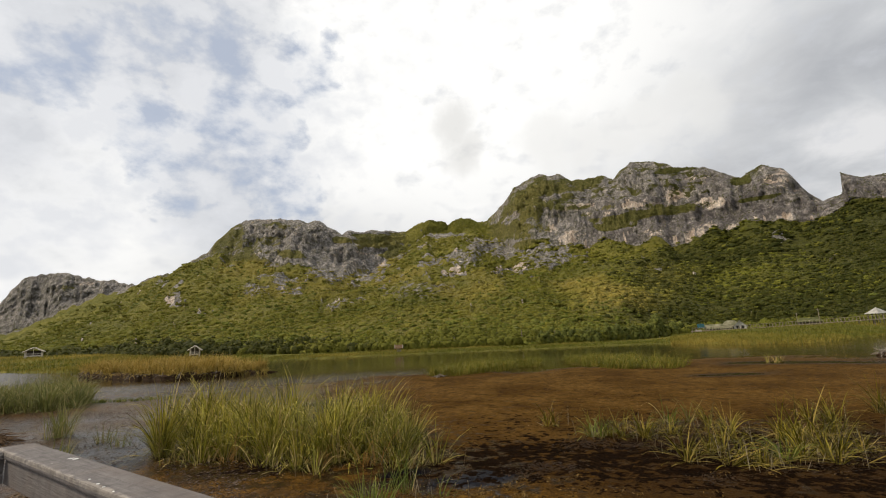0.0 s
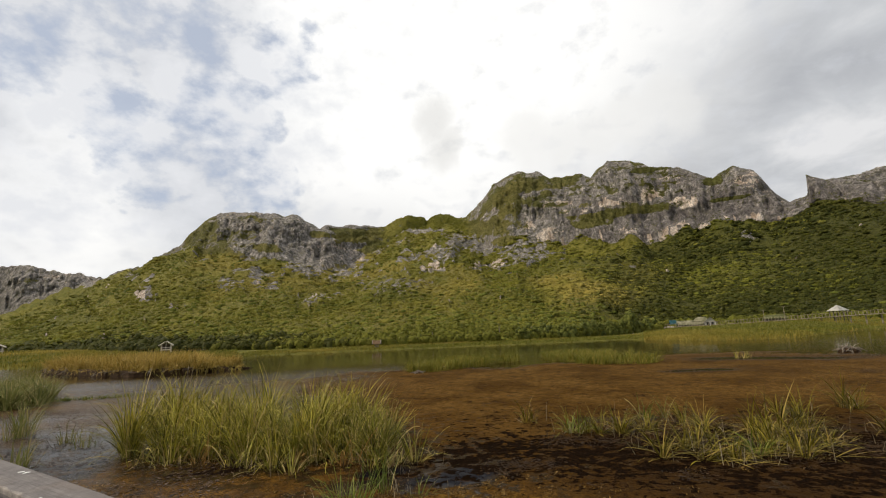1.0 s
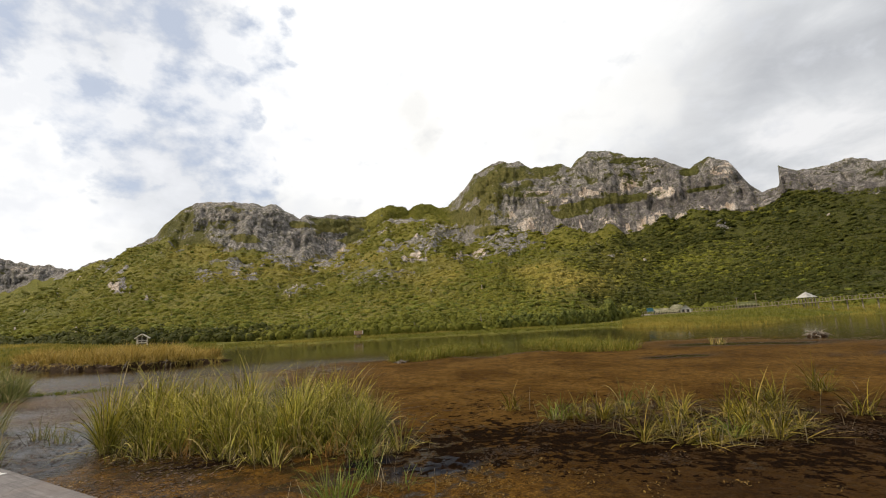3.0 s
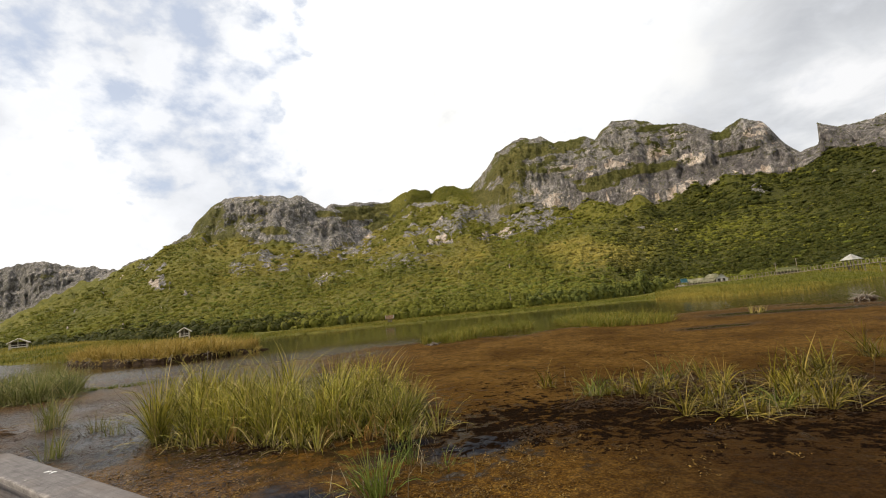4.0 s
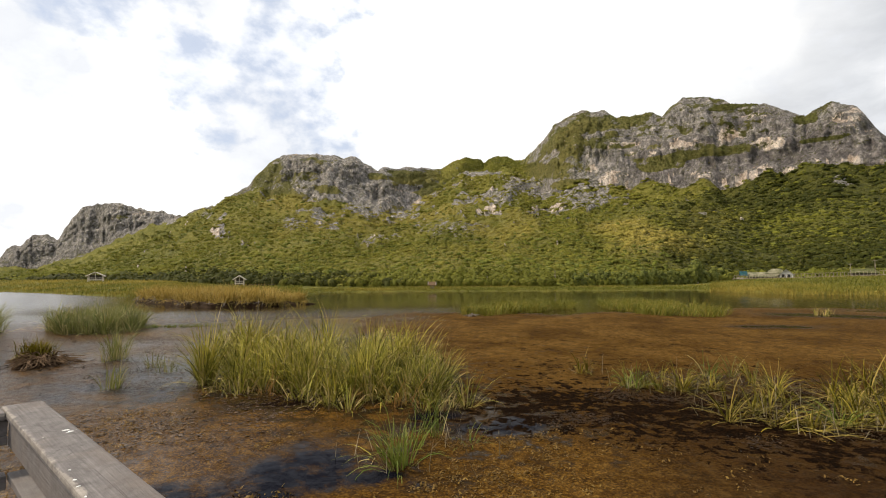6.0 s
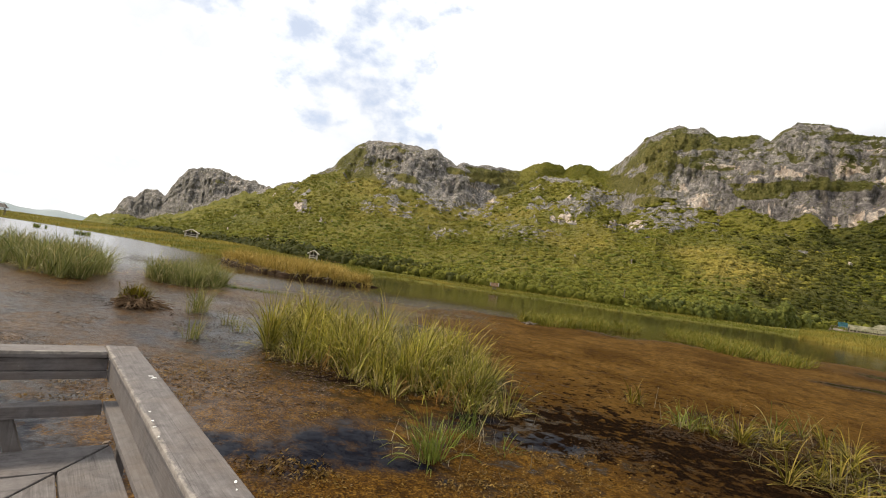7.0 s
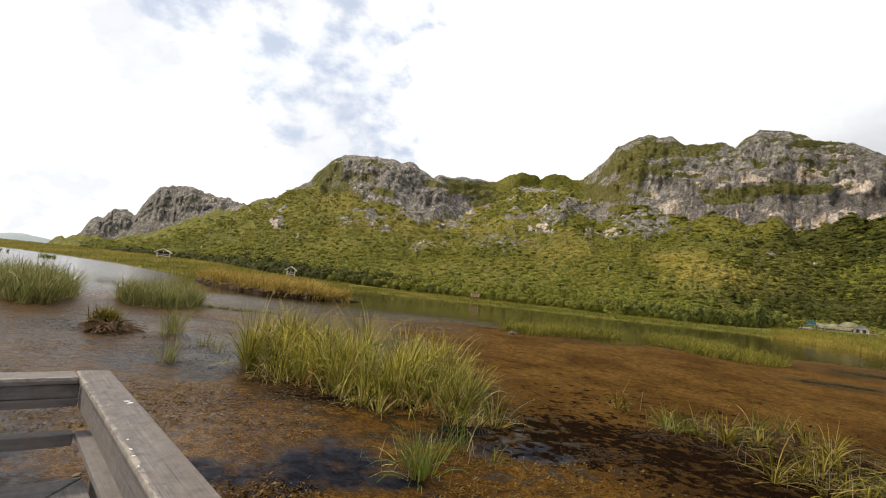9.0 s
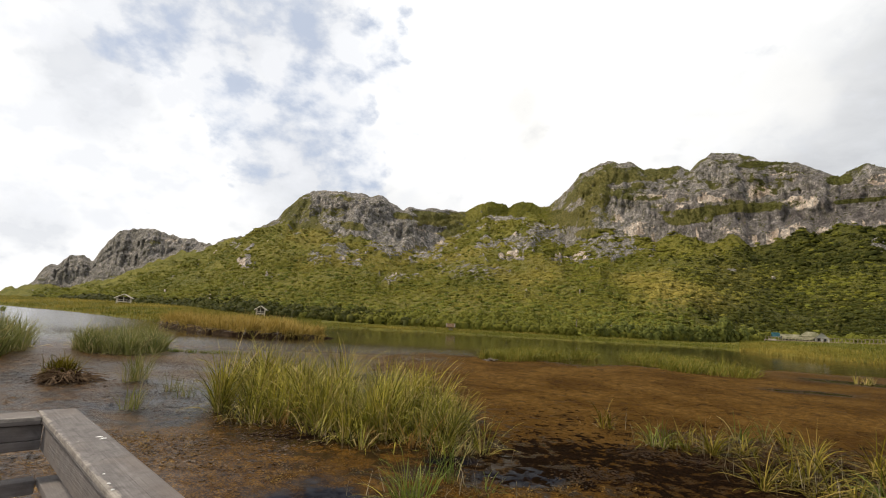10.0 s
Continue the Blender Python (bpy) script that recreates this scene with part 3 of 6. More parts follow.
def make_water():
    a = np.linspace(-180, 180, 540, endpoint=False)
    r = np.concatenate([np.linspace(0.4, 26, 100), np.geomspace(26.4, 260, 66)])
    A, Rr = np.meshgrid(a, r, indexing="xy")
    x, y = Rr * np.sin(np.radians(A)), Rr * np.cos(np.radians(A))
    v = np.stack([x, y, 0 * x], -1).reshape(-1, 3)
    n1, n2 = fbm(x * 0.25, y * 0.25, 2.0, 4), fbm(x * 0.06, y * 0.10, 6.0, 4)
    side = smoothstep(x + 0.35 * (y - 8) + 1.5 * n1, -6.0, 2.5)
    near = 1 - smoothstep(Rr + 4 * n1, np.interp(A, [-180, -50, -38, 8, 20, 180], [30, 30, 29, 29, 33, 33]), np.interp(A, [-180, -50, -38, 8, 20, 180], [48, 44, 34, 35, 48, 48]))
    mat = (0.42 + 0.42 * side + 0.25 * n1) * near
    mat += 0.5 * blob(x, y, -5.5, 5.0, 2.2, 1.2) + 0.35 * blob(x, y, -6.5, 6.8, 3.0, 1.0) + 0.5 * blob(x, y, -2.4, 4.0, 1.5, 0.7)
    mat += 0.35 * smoothstep(n2, 0.1, 0.5) * smoothstep(Rr, 20, 40) * (Rr < 75) * smoothstep(A, 2, 12)
    mat += 0.04 * smoothstep(-x, 5.5, 9) * near
    crust = side * near * (0.55 + 0.45 * smoothstep(Rr, 7, 12)) + 0.10 * near
    xw, yw = x + 0.9 * fbm(x * 0.9, y * 0.9, 23.0, 4), y + 0.45 * fbm(x * 0.9, y * 0.9, 24.0, 4)
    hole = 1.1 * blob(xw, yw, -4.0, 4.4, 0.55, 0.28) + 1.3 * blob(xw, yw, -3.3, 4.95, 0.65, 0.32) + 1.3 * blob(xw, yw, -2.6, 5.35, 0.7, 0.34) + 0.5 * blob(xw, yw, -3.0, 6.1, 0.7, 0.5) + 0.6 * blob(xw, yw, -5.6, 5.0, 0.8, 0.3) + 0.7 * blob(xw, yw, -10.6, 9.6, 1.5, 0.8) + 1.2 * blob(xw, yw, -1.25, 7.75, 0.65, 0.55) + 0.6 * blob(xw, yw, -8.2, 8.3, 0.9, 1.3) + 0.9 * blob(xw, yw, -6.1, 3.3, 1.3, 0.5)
    bend_r = Rr + 1.3 * n1
    bands = np.exp(-((bend_r - 27.3 - 0.12 * (A - 20)) / 0.9) ** 2) * smoothstep(A, 14, 20) + 0.9 * np.exp(-((bend_r - 36.5) / 1.6) ** 2) * smoothstep(A, 17, 23)
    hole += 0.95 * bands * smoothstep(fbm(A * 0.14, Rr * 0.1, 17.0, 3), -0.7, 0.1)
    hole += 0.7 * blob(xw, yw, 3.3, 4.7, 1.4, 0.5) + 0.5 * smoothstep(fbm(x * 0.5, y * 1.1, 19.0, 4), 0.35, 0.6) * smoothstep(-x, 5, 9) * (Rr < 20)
    mud = 0.74 * (1.35 * blob(xw, yw, -4.9, 8.05, 1.2, 0.42) + blob(xw, yw, 0.4, 9.4, 1.7, 0.9) + blob(xw, yw, 2.2, 9.0, 1.2, 0.6) + 0.8 * blob(xw, yw, -0.8, 8.6, 1.0, 1.2)
                  + blob(xw, yw, 4.5, 9.6, 2.6, 1.2) + 0.7 * blob(xw, yw, -13.9, 9.9, 1.3, 0.8))
    mud += 0.30 * blob(x, y, 1.5, 7.9, 3.5, 0.8) + 0.30 * side * smoothstep(Rr, 6.5, 8.5) * (1 - smoothstep(Rr, 11, 20)) + 0.22 * blob(x, y, 4.8, 7.4, 4.2, 1.4)
    mud += 0.22 * blob(x, y, 6.0, 9.0, 4.0, 3.0)
    # pale crust thinned eastward, part of the same painted vignetting
    crust = crust * (1 - np.clip(hole, 0, 1)) * (1 - 0.5 * blob(x, y, 6.5, 9.0, 4.5, 3.5)) * (1 - 0.3 * smoothstep(A, 5, 25))
    # pools whose bright glints are put in through raised reflectance
    glint_pool = blob(xw, yw, -11.6, 11.7, 1.7, 0.8) + blob(xw, yw, -9.6, 10.4, 1.3, 0.7) + 0.8 * blob(xw, yw, -8.9, 9.2, 0.8, 0.6) + 0.6 * blob(xw, yw, -14.6, 14.0, 1.5, 0.8)
    hole = hole + 0.8 * glint_pool
    # reflections cut by hand in near pools and the dark east bands
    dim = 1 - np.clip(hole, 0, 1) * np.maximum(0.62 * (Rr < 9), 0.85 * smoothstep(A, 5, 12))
    glint_pool = np.clip(glint_pool, 0, 1)
    # sheen painted by place: far west strip and glints boosted, near east dulled
    sheen = 0.04 + 0.16 * smoothstep(Rr, 12, 30) * (1 - 0.65 * smoothstep(A, -30, -16)) + 0.14 * smoothstep(Rr, 40, 52) * (1 - 0.7 * smoothstep(A, 4, 22)) + 2.6 * smoothstep(-A, 45, 53) * smoothstep(Rr, 30, 60) + 0.32 * smoothstep(-x, 1.5, 9) * (1 - smoothstep(Rr, 11, 30)) * (1 - 0.4 * smoothstep(A, -45, -25)) + 2.4 * glint_pool
    ob = new("water", mesh_of("water", v, grid_faces(len(r), len(a), True), WATER, True, weed=mat.ravel(), crust=np.clip(crust, 0, 1).ravel(),
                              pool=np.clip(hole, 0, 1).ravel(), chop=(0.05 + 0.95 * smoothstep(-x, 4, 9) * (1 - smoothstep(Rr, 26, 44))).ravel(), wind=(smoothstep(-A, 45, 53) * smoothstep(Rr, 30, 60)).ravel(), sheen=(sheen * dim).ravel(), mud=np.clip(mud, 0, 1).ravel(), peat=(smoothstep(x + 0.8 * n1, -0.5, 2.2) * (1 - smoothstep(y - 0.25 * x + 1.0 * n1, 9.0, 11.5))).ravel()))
    tagged(ob, "shallow peat-brown marsh water with floating weed", "water", kind="structure")


make_water()

# ---- the limestone ridge, fitted to the camera's skyline: crest bearing and elevation in degrees, west to east, and its distance by bearing ----
WEST_CRAGS = [(-60.2, 0.2), (-59.2, 0.5), (-58.3, 1.5), (-57.7, 3.0), (-57.2, 3.35), (-56.8, 3.2), (-56.1, 4.25), (-55.3, 4.5), (-54.8, 4.35), (-54.2, 3.9), (-53.9, 4.6), (-53.3, 5.9), (-52.4, 7.15), (-51.8, 7.5), (-51.0, 7.7), (-49.6, 7.9), (-48.6, 7.6), (-47.7, 7.55),
              (-46.9, 7.3), (-45.8, 7.5), (-45.2, 7.2), (-44.6, 6.95), (-43.7, 7.0)]
DOME_HILL = [(-41.7, 7.9), (-38.1, 10.05), (-36.9, 11.3), (-35.9, 12.65), (-34.8, 13.7), (-33.5, 14.5), (-31.5, 14.8), (-29.6, 15.1), (-28.0, 15.0), (-26.5, 14.8), (-25.3, 15.0), (-24.6, 14.8), (-23.4, 14.2), (-22.2, 13.45), (-20.5, 13.65), (-18.3, 13.8), (-16.0, 13.75),
             (-14.1, 13.55), (-13.2, 14.2), (-12.2, 14.75), (-10.7, 14.95), (-9.6, 14.75), (-8.8, 14.15), (-8.2, 14.7), (-7.1, 15.15), (-5.9, 15.0), (-4.6, 14.3)]
CLIFF_MASSIF = [(-4.1, 14.4), (-2.5, 15.8), (-0.3, 18.0), (1.2, 19.0), (3.3, 19.65), (5.7, 19.45), (7.1, 18.55), (8.6, 18.35), (9.8, 18.6), (11.0, 18.35), (12.0, 17.95), (13.2, 18.9), (14.2, 19.55), (15.4, 19.55), (16.8, 19.15), (18.5, 18.2), (19.7, 17.7), (20.8, 17.65), (21.6, 17.5),
                (23.4, 16.4), (24.8, 15.45), (25.7, 15.75), (26.9, 16.15), (28.7, 15.55), (29.8, 13.6), (31.2, 11.6), (32.4, 11.9), (32.75, 12.0), (32.9, 14.15), (34.3, 13.5), (36.2, 13.1), (37.0, 13.1), (37.9, 13.6), (38.5, 13.65), (40.0, 12.5), (45.0, 12.0), (55.0, 9.2), (66.0, 3.0)]
DISTANCE = [(-60.2, 918), (-49.3, 752), (-42.8, 674), (-39.9, 638), (-31.5, 572), (-21.8, 542), (-14, 600), (-8.9, 634), (-4.6, 592), (-2.3, 546), (0, 500), (7.5, 480), (16.6, 456), (27, 432), (32.9, 420), (45, 411), (66, 418)]
# by bearing, fitted to the camera's view: elevation in degrees where the rock face begins, how far it leans back, and
# how bare it is
BASE = [(-61, 0.3), (-57, 1.2), (-52, 2.0), (-47, 4.5), (-42.7, 7.0), (-40.2, 8.3), (-37.4, 10.0), (-31.6, 9.8), (-28.5, 9.4), (-25.9, 8.9), (-21.9, 8.3), (-17.5, 8.6), (-14.5, 10.5), (-12.5, 12.2), (-5.3, 13.8),
        (-3.0, 12.4), (-0.6, 11.3), (2.2, 11.2), (6.3, 10.7), (9.6, 10.4), (12.7, 9.9), (15.7, 9.5), (19.1, 9.5), (21.4, 9.6), (24.1, 10.4), (26.3, 10.3), (28.8, 9.7), (30.9, 8.9), (31.5, 8.6), (32.4, 10.6), (35.4, 10.1), (50, 7), (66, 3)]
LEAN = [(-61, 0.5), (-45, 0.7), (-38, 1.3), (-16, 1.3), (-10, 0.8), (-4, 1.0), (3, 0.8), (12, 0.65), (66, 0.6)]
BARE = [(-61, 1), (-45, 0.95), (-41, 0.55), (-36, 0.62), (-33, 0.9), (-27, 1), (-17, 0.95), (-14, 0.3), (-5, 0.2), (-2, 0.7), (5, 0.8), (12, 0.98), (31, 0.98), (32, 0.8), (33, 0.95), (40, 0.8), (66, 0.5)]
# patches placed to fit the camera's view: bearing, elevation in degrees, half-width, half-height, strength
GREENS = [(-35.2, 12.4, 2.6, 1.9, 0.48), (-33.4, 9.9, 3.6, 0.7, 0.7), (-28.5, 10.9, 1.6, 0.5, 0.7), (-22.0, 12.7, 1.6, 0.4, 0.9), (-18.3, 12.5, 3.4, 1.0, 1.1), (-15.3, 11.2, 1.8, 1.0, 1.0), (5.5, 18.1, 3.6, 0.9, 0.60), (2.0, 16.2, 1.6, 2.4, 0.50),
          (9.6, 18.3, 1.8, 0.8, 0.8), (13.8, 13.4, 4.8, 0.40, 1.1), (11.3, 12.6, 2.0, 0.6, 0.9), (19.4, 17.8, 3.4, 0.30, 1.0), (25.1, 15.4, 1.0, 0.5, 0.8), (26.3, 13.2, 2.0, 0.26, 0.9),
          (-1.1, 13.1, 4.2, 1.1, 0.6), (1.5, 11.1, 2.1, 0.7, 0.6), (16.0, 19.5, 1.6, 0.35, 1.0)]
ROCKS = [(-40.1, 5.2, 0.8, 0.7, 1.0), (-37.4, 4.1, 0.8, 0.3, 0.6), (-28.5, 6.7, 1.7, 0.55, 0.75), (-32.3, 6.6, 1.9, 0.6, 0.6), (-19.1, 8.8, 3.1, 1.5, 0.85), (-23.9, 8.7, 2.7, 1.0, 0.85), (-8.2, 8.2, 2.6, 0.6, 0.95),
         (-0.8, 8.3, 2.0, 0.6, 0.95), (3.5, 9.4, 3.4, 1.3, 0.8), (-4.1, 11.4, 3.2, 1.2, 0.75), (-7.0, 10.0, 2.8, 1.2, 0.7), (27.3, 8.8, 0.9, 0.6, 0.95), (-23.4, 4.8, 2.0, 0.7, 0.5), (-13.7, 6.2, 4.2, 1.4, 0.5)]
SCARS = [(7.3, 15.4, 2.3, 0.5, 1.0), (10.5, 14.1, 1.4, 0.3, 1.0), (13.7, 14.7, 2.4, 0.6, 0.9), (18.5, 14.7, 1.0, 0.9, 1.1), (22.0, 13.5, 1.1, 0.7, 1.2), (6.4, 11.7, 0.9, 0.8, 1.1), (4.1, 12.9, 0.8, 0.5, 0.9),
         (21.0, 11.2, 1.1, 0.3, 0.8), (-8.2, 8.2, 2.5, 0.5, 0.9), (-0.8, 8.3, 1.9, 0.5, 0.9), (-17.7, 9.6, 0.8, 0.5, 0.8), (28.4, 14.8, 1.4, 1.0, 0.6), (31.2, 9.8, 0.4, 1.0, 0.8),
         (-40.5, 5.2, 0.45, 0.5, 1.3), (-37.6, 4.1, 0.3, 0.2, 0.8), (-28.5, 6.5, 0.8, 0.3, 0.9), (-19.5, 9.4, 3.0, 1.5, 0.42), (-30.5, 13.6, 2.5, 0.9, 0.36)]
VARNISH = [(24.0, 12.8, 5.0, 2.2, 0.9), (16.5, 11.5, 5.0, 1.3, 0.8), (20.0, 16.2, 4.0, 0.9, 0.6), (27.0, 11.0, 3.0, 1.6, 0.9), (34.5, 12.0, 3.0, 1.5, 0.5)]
# dry grass patches, whose straw colour also stands in for sunlit slope
SUNLIT_STRAW = [(11.0, 5.1, 6.8, 2.2, 0.75), (-6.5, 6.6, 6.4, 1.8, 0.55), (-24.6, 6.6, 7.9, 2.4, 0.42), (-19.0, 12.2, 3.5, 0.5, 0.5), (-33.4, 9.0, 4.2, 0.9, 0.45), (-12.0, 3.6, 9.0, 1.2, 0.25), (-16.0, 7.5, 6.0, 2.5, 0.5)]


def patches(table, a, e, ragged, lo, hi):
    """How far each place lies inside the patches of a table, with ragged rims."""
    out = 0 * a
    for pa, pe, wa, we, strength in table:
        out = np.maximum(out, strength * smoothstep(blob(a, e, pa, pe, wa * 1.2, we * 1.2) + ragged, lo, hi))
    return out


def ridge_surface(a, u, scars=False):
    """Places on the ridge's near side and over its crest: bearing a, u from 0 at the foot to 1 at the cliff's base, 2 at the crest, 3 behind."""
    crest = np.array(WEST_CRAGS + DOME_HILL + CLIFF_MASSIF)
    ca = crest[:, 0]
    tops = 2.3 + np.interp(ca, *zip(*DISTANCE)) * np.tan(np.radians(crest[:, 1]))
    R = np.interp(a, *zip(*DISTANCE))
    Hh = np.interp(a, ca, tops)
    bare = np.interp(a, *zip(*BARE))
    x0 = R * np.radians(a)
    jag = fbm(x0 * 0.06, 0 * x0 + 1.5, 0.5, 5, 0.6)
    Hh = Hh + (1.2 + 1.6 * bare) * jag
    zf = 0.6
    broad = sum(np.interp(a + d, ca, tops) for d in (-3.0, -1.8, -0.6, 0.6, 1.8, 3.0)) / 6
    steep = np.tan(np.radians(sum(np.interp(a + d, *zip(*BASE)) for d in (-1.0, 0.0, 1.0)) / 3))
    top = np.minimum(broad, Hh * 0.97)
    deep = np.interp(a, *zip(*LEAN)) * np.maximum(broad - R * steep, 0) + 14
    rf, rc = foot_at(a), R - deep
    zc = np.minimum(2.3 + rc * steep, 0.95 * top)
    s, c, k = np.clip(u, 0, 1), np.clip(u - 1, 0, 1), np.clip(u - 2, 0, 1)
    r = rf + (rc - rf) * s + deep * c + 160 * k
    # slope, with spurs and gullies; then the face in steps; then the far side
    curve = 0.72 * s + 0.28 * s * s
    spur = 1 - 2 * np.abs(fbm(x0 * 0.011 + 0.6 * fbm(x0 * 0.01, r * 0.008, 3.0, 2), r * 0.0025, 2.5, 3, 0.5))
    gully = (fbm(x0 * 0.02, r * 0.006, 2.0, 5, 0.55) * 9 + spur * 9) * s * (1 - 0.6 * c) * (1 - k) * np.clip((2 - u) * 1.5, 0, 1)
    wave = c + 0.05 * np.sin(c * 19 + 3 * fbm(x0 * 0.012, c, 5.0, 3)) * np.sin(np.pi * c)
    step = np.where(bare > 0.3, wave, c)
    step = np.clip(step * (1.18 - 0.18 * step), 0, 1)
    z = zf + (zc - zf) * curve + (Hh - zc) * step + gully - 120 * k ** 1.2
    z = z + fbm(x0 * 0.09, r * 0.09, 8.0, 4) * 2.2 * s * (1 - k)
    butte = 0.5 - np.abs(fbm(x0 * 0.03, z * 0.010, 4.0, 3, 0.5))
    ribs = np.abs(fbm(x0 * 0.085, z * 0.014, 4.0, 4, 0.6))
    clefts = np.abs(fbm(x0 * 0.30, z * 0.045, 7.0, 3, 0.6))
    push = (butte * -11 + ribs * np.interp(a, [-48, -42], [15, 7]) - 2 + clefts * 2.6 + fbm(x0 * 0.055, z * 0.05, 4.0, 4, 0.6) * np.interp(a, [-2, 6], [7, 4]) + fbm(x0 * 0.22, z * 0.18, 9.0, 3, 0.65) * np.interp(a, [-2, 6], [3.0, 1.6])) * np.sin(np.pi * np.clip(c * 0.9 + 0.08 * (u > 1), 0, 1)) * bare
    r = r + push
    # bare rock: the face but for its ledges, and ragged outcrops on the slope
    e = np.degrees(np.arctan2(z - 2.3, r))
    mottle = fbm(x0 * 0.07, z * 0.10, 12.0, 5, 0.65)
    speckle = fbm(x0 * 0.22, z * 0.30, 13.0, 3, 0.6)
    ledge = fbm(x0 * 0.02, z * 0.07, 1.0, 4)
    rock = np.where(u >= 1, bare * (1.0 - 0.5 * smoothstep(ledge, 0.45, 0.90)), 0)
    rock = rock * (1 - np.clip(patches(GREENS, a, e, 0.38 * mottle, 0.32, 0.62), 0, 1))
    bushy = smoothstep(speckle + 0.7 * mottle, -0.15, 0.45) * smoothstep(c + 0.2 * mottle, 0.42, 0.62) * smoothstep(a, -4, 2) * (1 - 0.75 * smoothstep(a, 21, 24))
    rock = rock * (1 - 0.62 * bushy)
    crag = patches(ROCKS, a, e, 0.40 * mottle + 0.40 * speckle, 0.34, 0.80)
    stray = 0.75 * smoothstep(fbm(x0 * 0.025, r * 0.03, 11.0, 5, 0.62) + 0.3 * smoothstep(e, 3.5, 8.0), 0.55, 0.85) * smoothstep(u, 0.25, 0.5) * (1 - smoothstep(a, 14, 24))
    rock = np.maximum(rock, np.where(u < 1, np.maximum(crag, stray), 0))
    # crags stand out of the slope as broken ledges
    z = z + np.where(u < 1, crag * (0.8 + 2.4 * speckle + 1.2 * mottle), 0)
    rock = rock * (1 - 0.8 * k)
    drift = fbm(x0 * 0.02, r * 0.02, 51.0, 4)
    # the middle slope's straw base adds to its sunlit look
    dry = patches(SUNLIT_STRAW, a, e, 0.30 * drift, 0.25, 0.85) * smoothstep(drift + 0.6 * mottle, -0.9, 0.3) + (0.10 + 0.14 * smoothstep(drift, 0.0, 0.6)) * smoothstep(a, -54, -40) * (1 - smoothstep(a, 8, 22))
    if scars:
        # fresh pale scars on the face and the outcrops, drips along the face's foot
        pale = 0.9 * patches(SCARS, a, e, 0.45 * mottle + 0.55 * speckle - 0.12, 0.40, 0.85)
        pale = np.maximum(pale, 0.5 * smoothstep(fbm(x0 * 0.05, z * 0.10, 15.0, 5, 0.65), 0.45, 0.75) * (u > 1))
        drip = smoothstep(fbm(x0 * 0.22, z * 0.02, 31.0, 4, 0.6) + 0.4 * fbm(x0 * 0.02, 0 * a, 33.0, 2), 0.15, 0.5)
        pale = np.maximum(pale, drip * (u > 1) * (1 - smoothstep(c, 0.04, 0.12)) * smoothstep(a, 2, 8))
        return r * np.sin(np.radians(a)), r * np.cos(np.radians(a)), z, np.clip(rock, 0, 1), np.clip(dry, 0, 1), np.clip(pale, 0, 1), np.maximum(patches(VARNISH, a, e, 0.35 * mottle, 0.2, 0.7), 0.8 * (1 - smoothstep(c + 0.15 * mottle, 0.34, 0.50)) * (u > 1) * smoothstep(a, 5, 11))
    return r * np.sin(np.radians(a)), r * np.cos(np.radians(a)), z, np.clip(rock, 0, 1), np.clip(dry, 0, 1)


def make_mountain():
    a = np.linspace(-61.5, 60, 960)
    u = np.concatenate([np.linspace(-0.02, 1, 110), np.linspace(1.01, 2, 130), np.linspace(2.08, 3, 8)])
    A, U = np.meshgrid(a, u, indexing="xy")
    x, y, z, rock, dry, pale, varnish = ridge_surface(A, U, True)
    z = z * smoothstep(A, -61.5, -59.4) - 4 * (1 - smoothstep(A, -61.5, -60.0))
    z[0] -= 3
    ob = new("mountain_ridge", mesh_of("mountain_ridge", np.stack([x, y, z], -1).reshape(-1, 3), grid_faces(len(u), len(a))[:, ::-1], MOUNTAIN, True,
                                       rock=rock.ravel(), dry=dry.ravel(), pale=pale.ravel(), varnish=varnish.ravel(), shaded_wood=smoothstep(A + 12 * fbm(x * 0.016, y * 0.016, 52.0, 4), 6, 33).ravel(), ledge=(smoothstep(U, 0.99, 1.06) * smoothstep(np.interp(A, *zip(*BARE)), 0.3, 0.65)).ravel()))
    tagged(ob, "limestone ridge with grey cliffs above green scrub slopes", "mountain", kind="structure")


make_mountain()


def make_far_hills():
    a = np.linspace(-84, -56, 160)
    h = 26 + 24 * fbm(a * 0.16, 0 * a, 3.0, 4) + 22 * np.exp(-((a + 62.5) / 1.8) ** 2) + 10 * np.exp(-((a + 68) / 3) ** 2)
    h = np.maximum(h * smoothstep(a, -90, -80) * (1 - smoothstep(a, -60.8, -57)), -5)
    rows = []
    for r, f in ((2550, 0), (2700, 0.75), (2800, 1.0), (3000, 0.0)):
        rows.append(np.stack([r * np.sin(np.radians(a)), r * np.cos(np.radians(a)), h * f + (0 if f else -6)], -1))
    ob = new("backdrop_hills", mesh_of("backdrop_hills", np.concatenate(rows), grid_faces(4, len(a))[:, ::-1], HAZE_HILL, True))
    tagged(ob, "low far hills, blue-grey haze put into their colour", "hills", kind="structure")


make_far_hills()


# ---- shrubs and trees on the slopes ----
def icosphere_half():
    bm = bmesh.new()
    bmesh.ops.create_icosphere(bm, subdivisions=1, radius=1.0)
    bmesh.ops.delete(bm, geom=[v for v in bm.verts if v.co.z < -0.6], context="VERTS")
    bm.verts.index_update()
    v = np.array([p.co[:] for p in bm.verts])
    f = np.array([[p.index for p in q.verts] for q in bm.faces])
    bm.free()
    return v, f


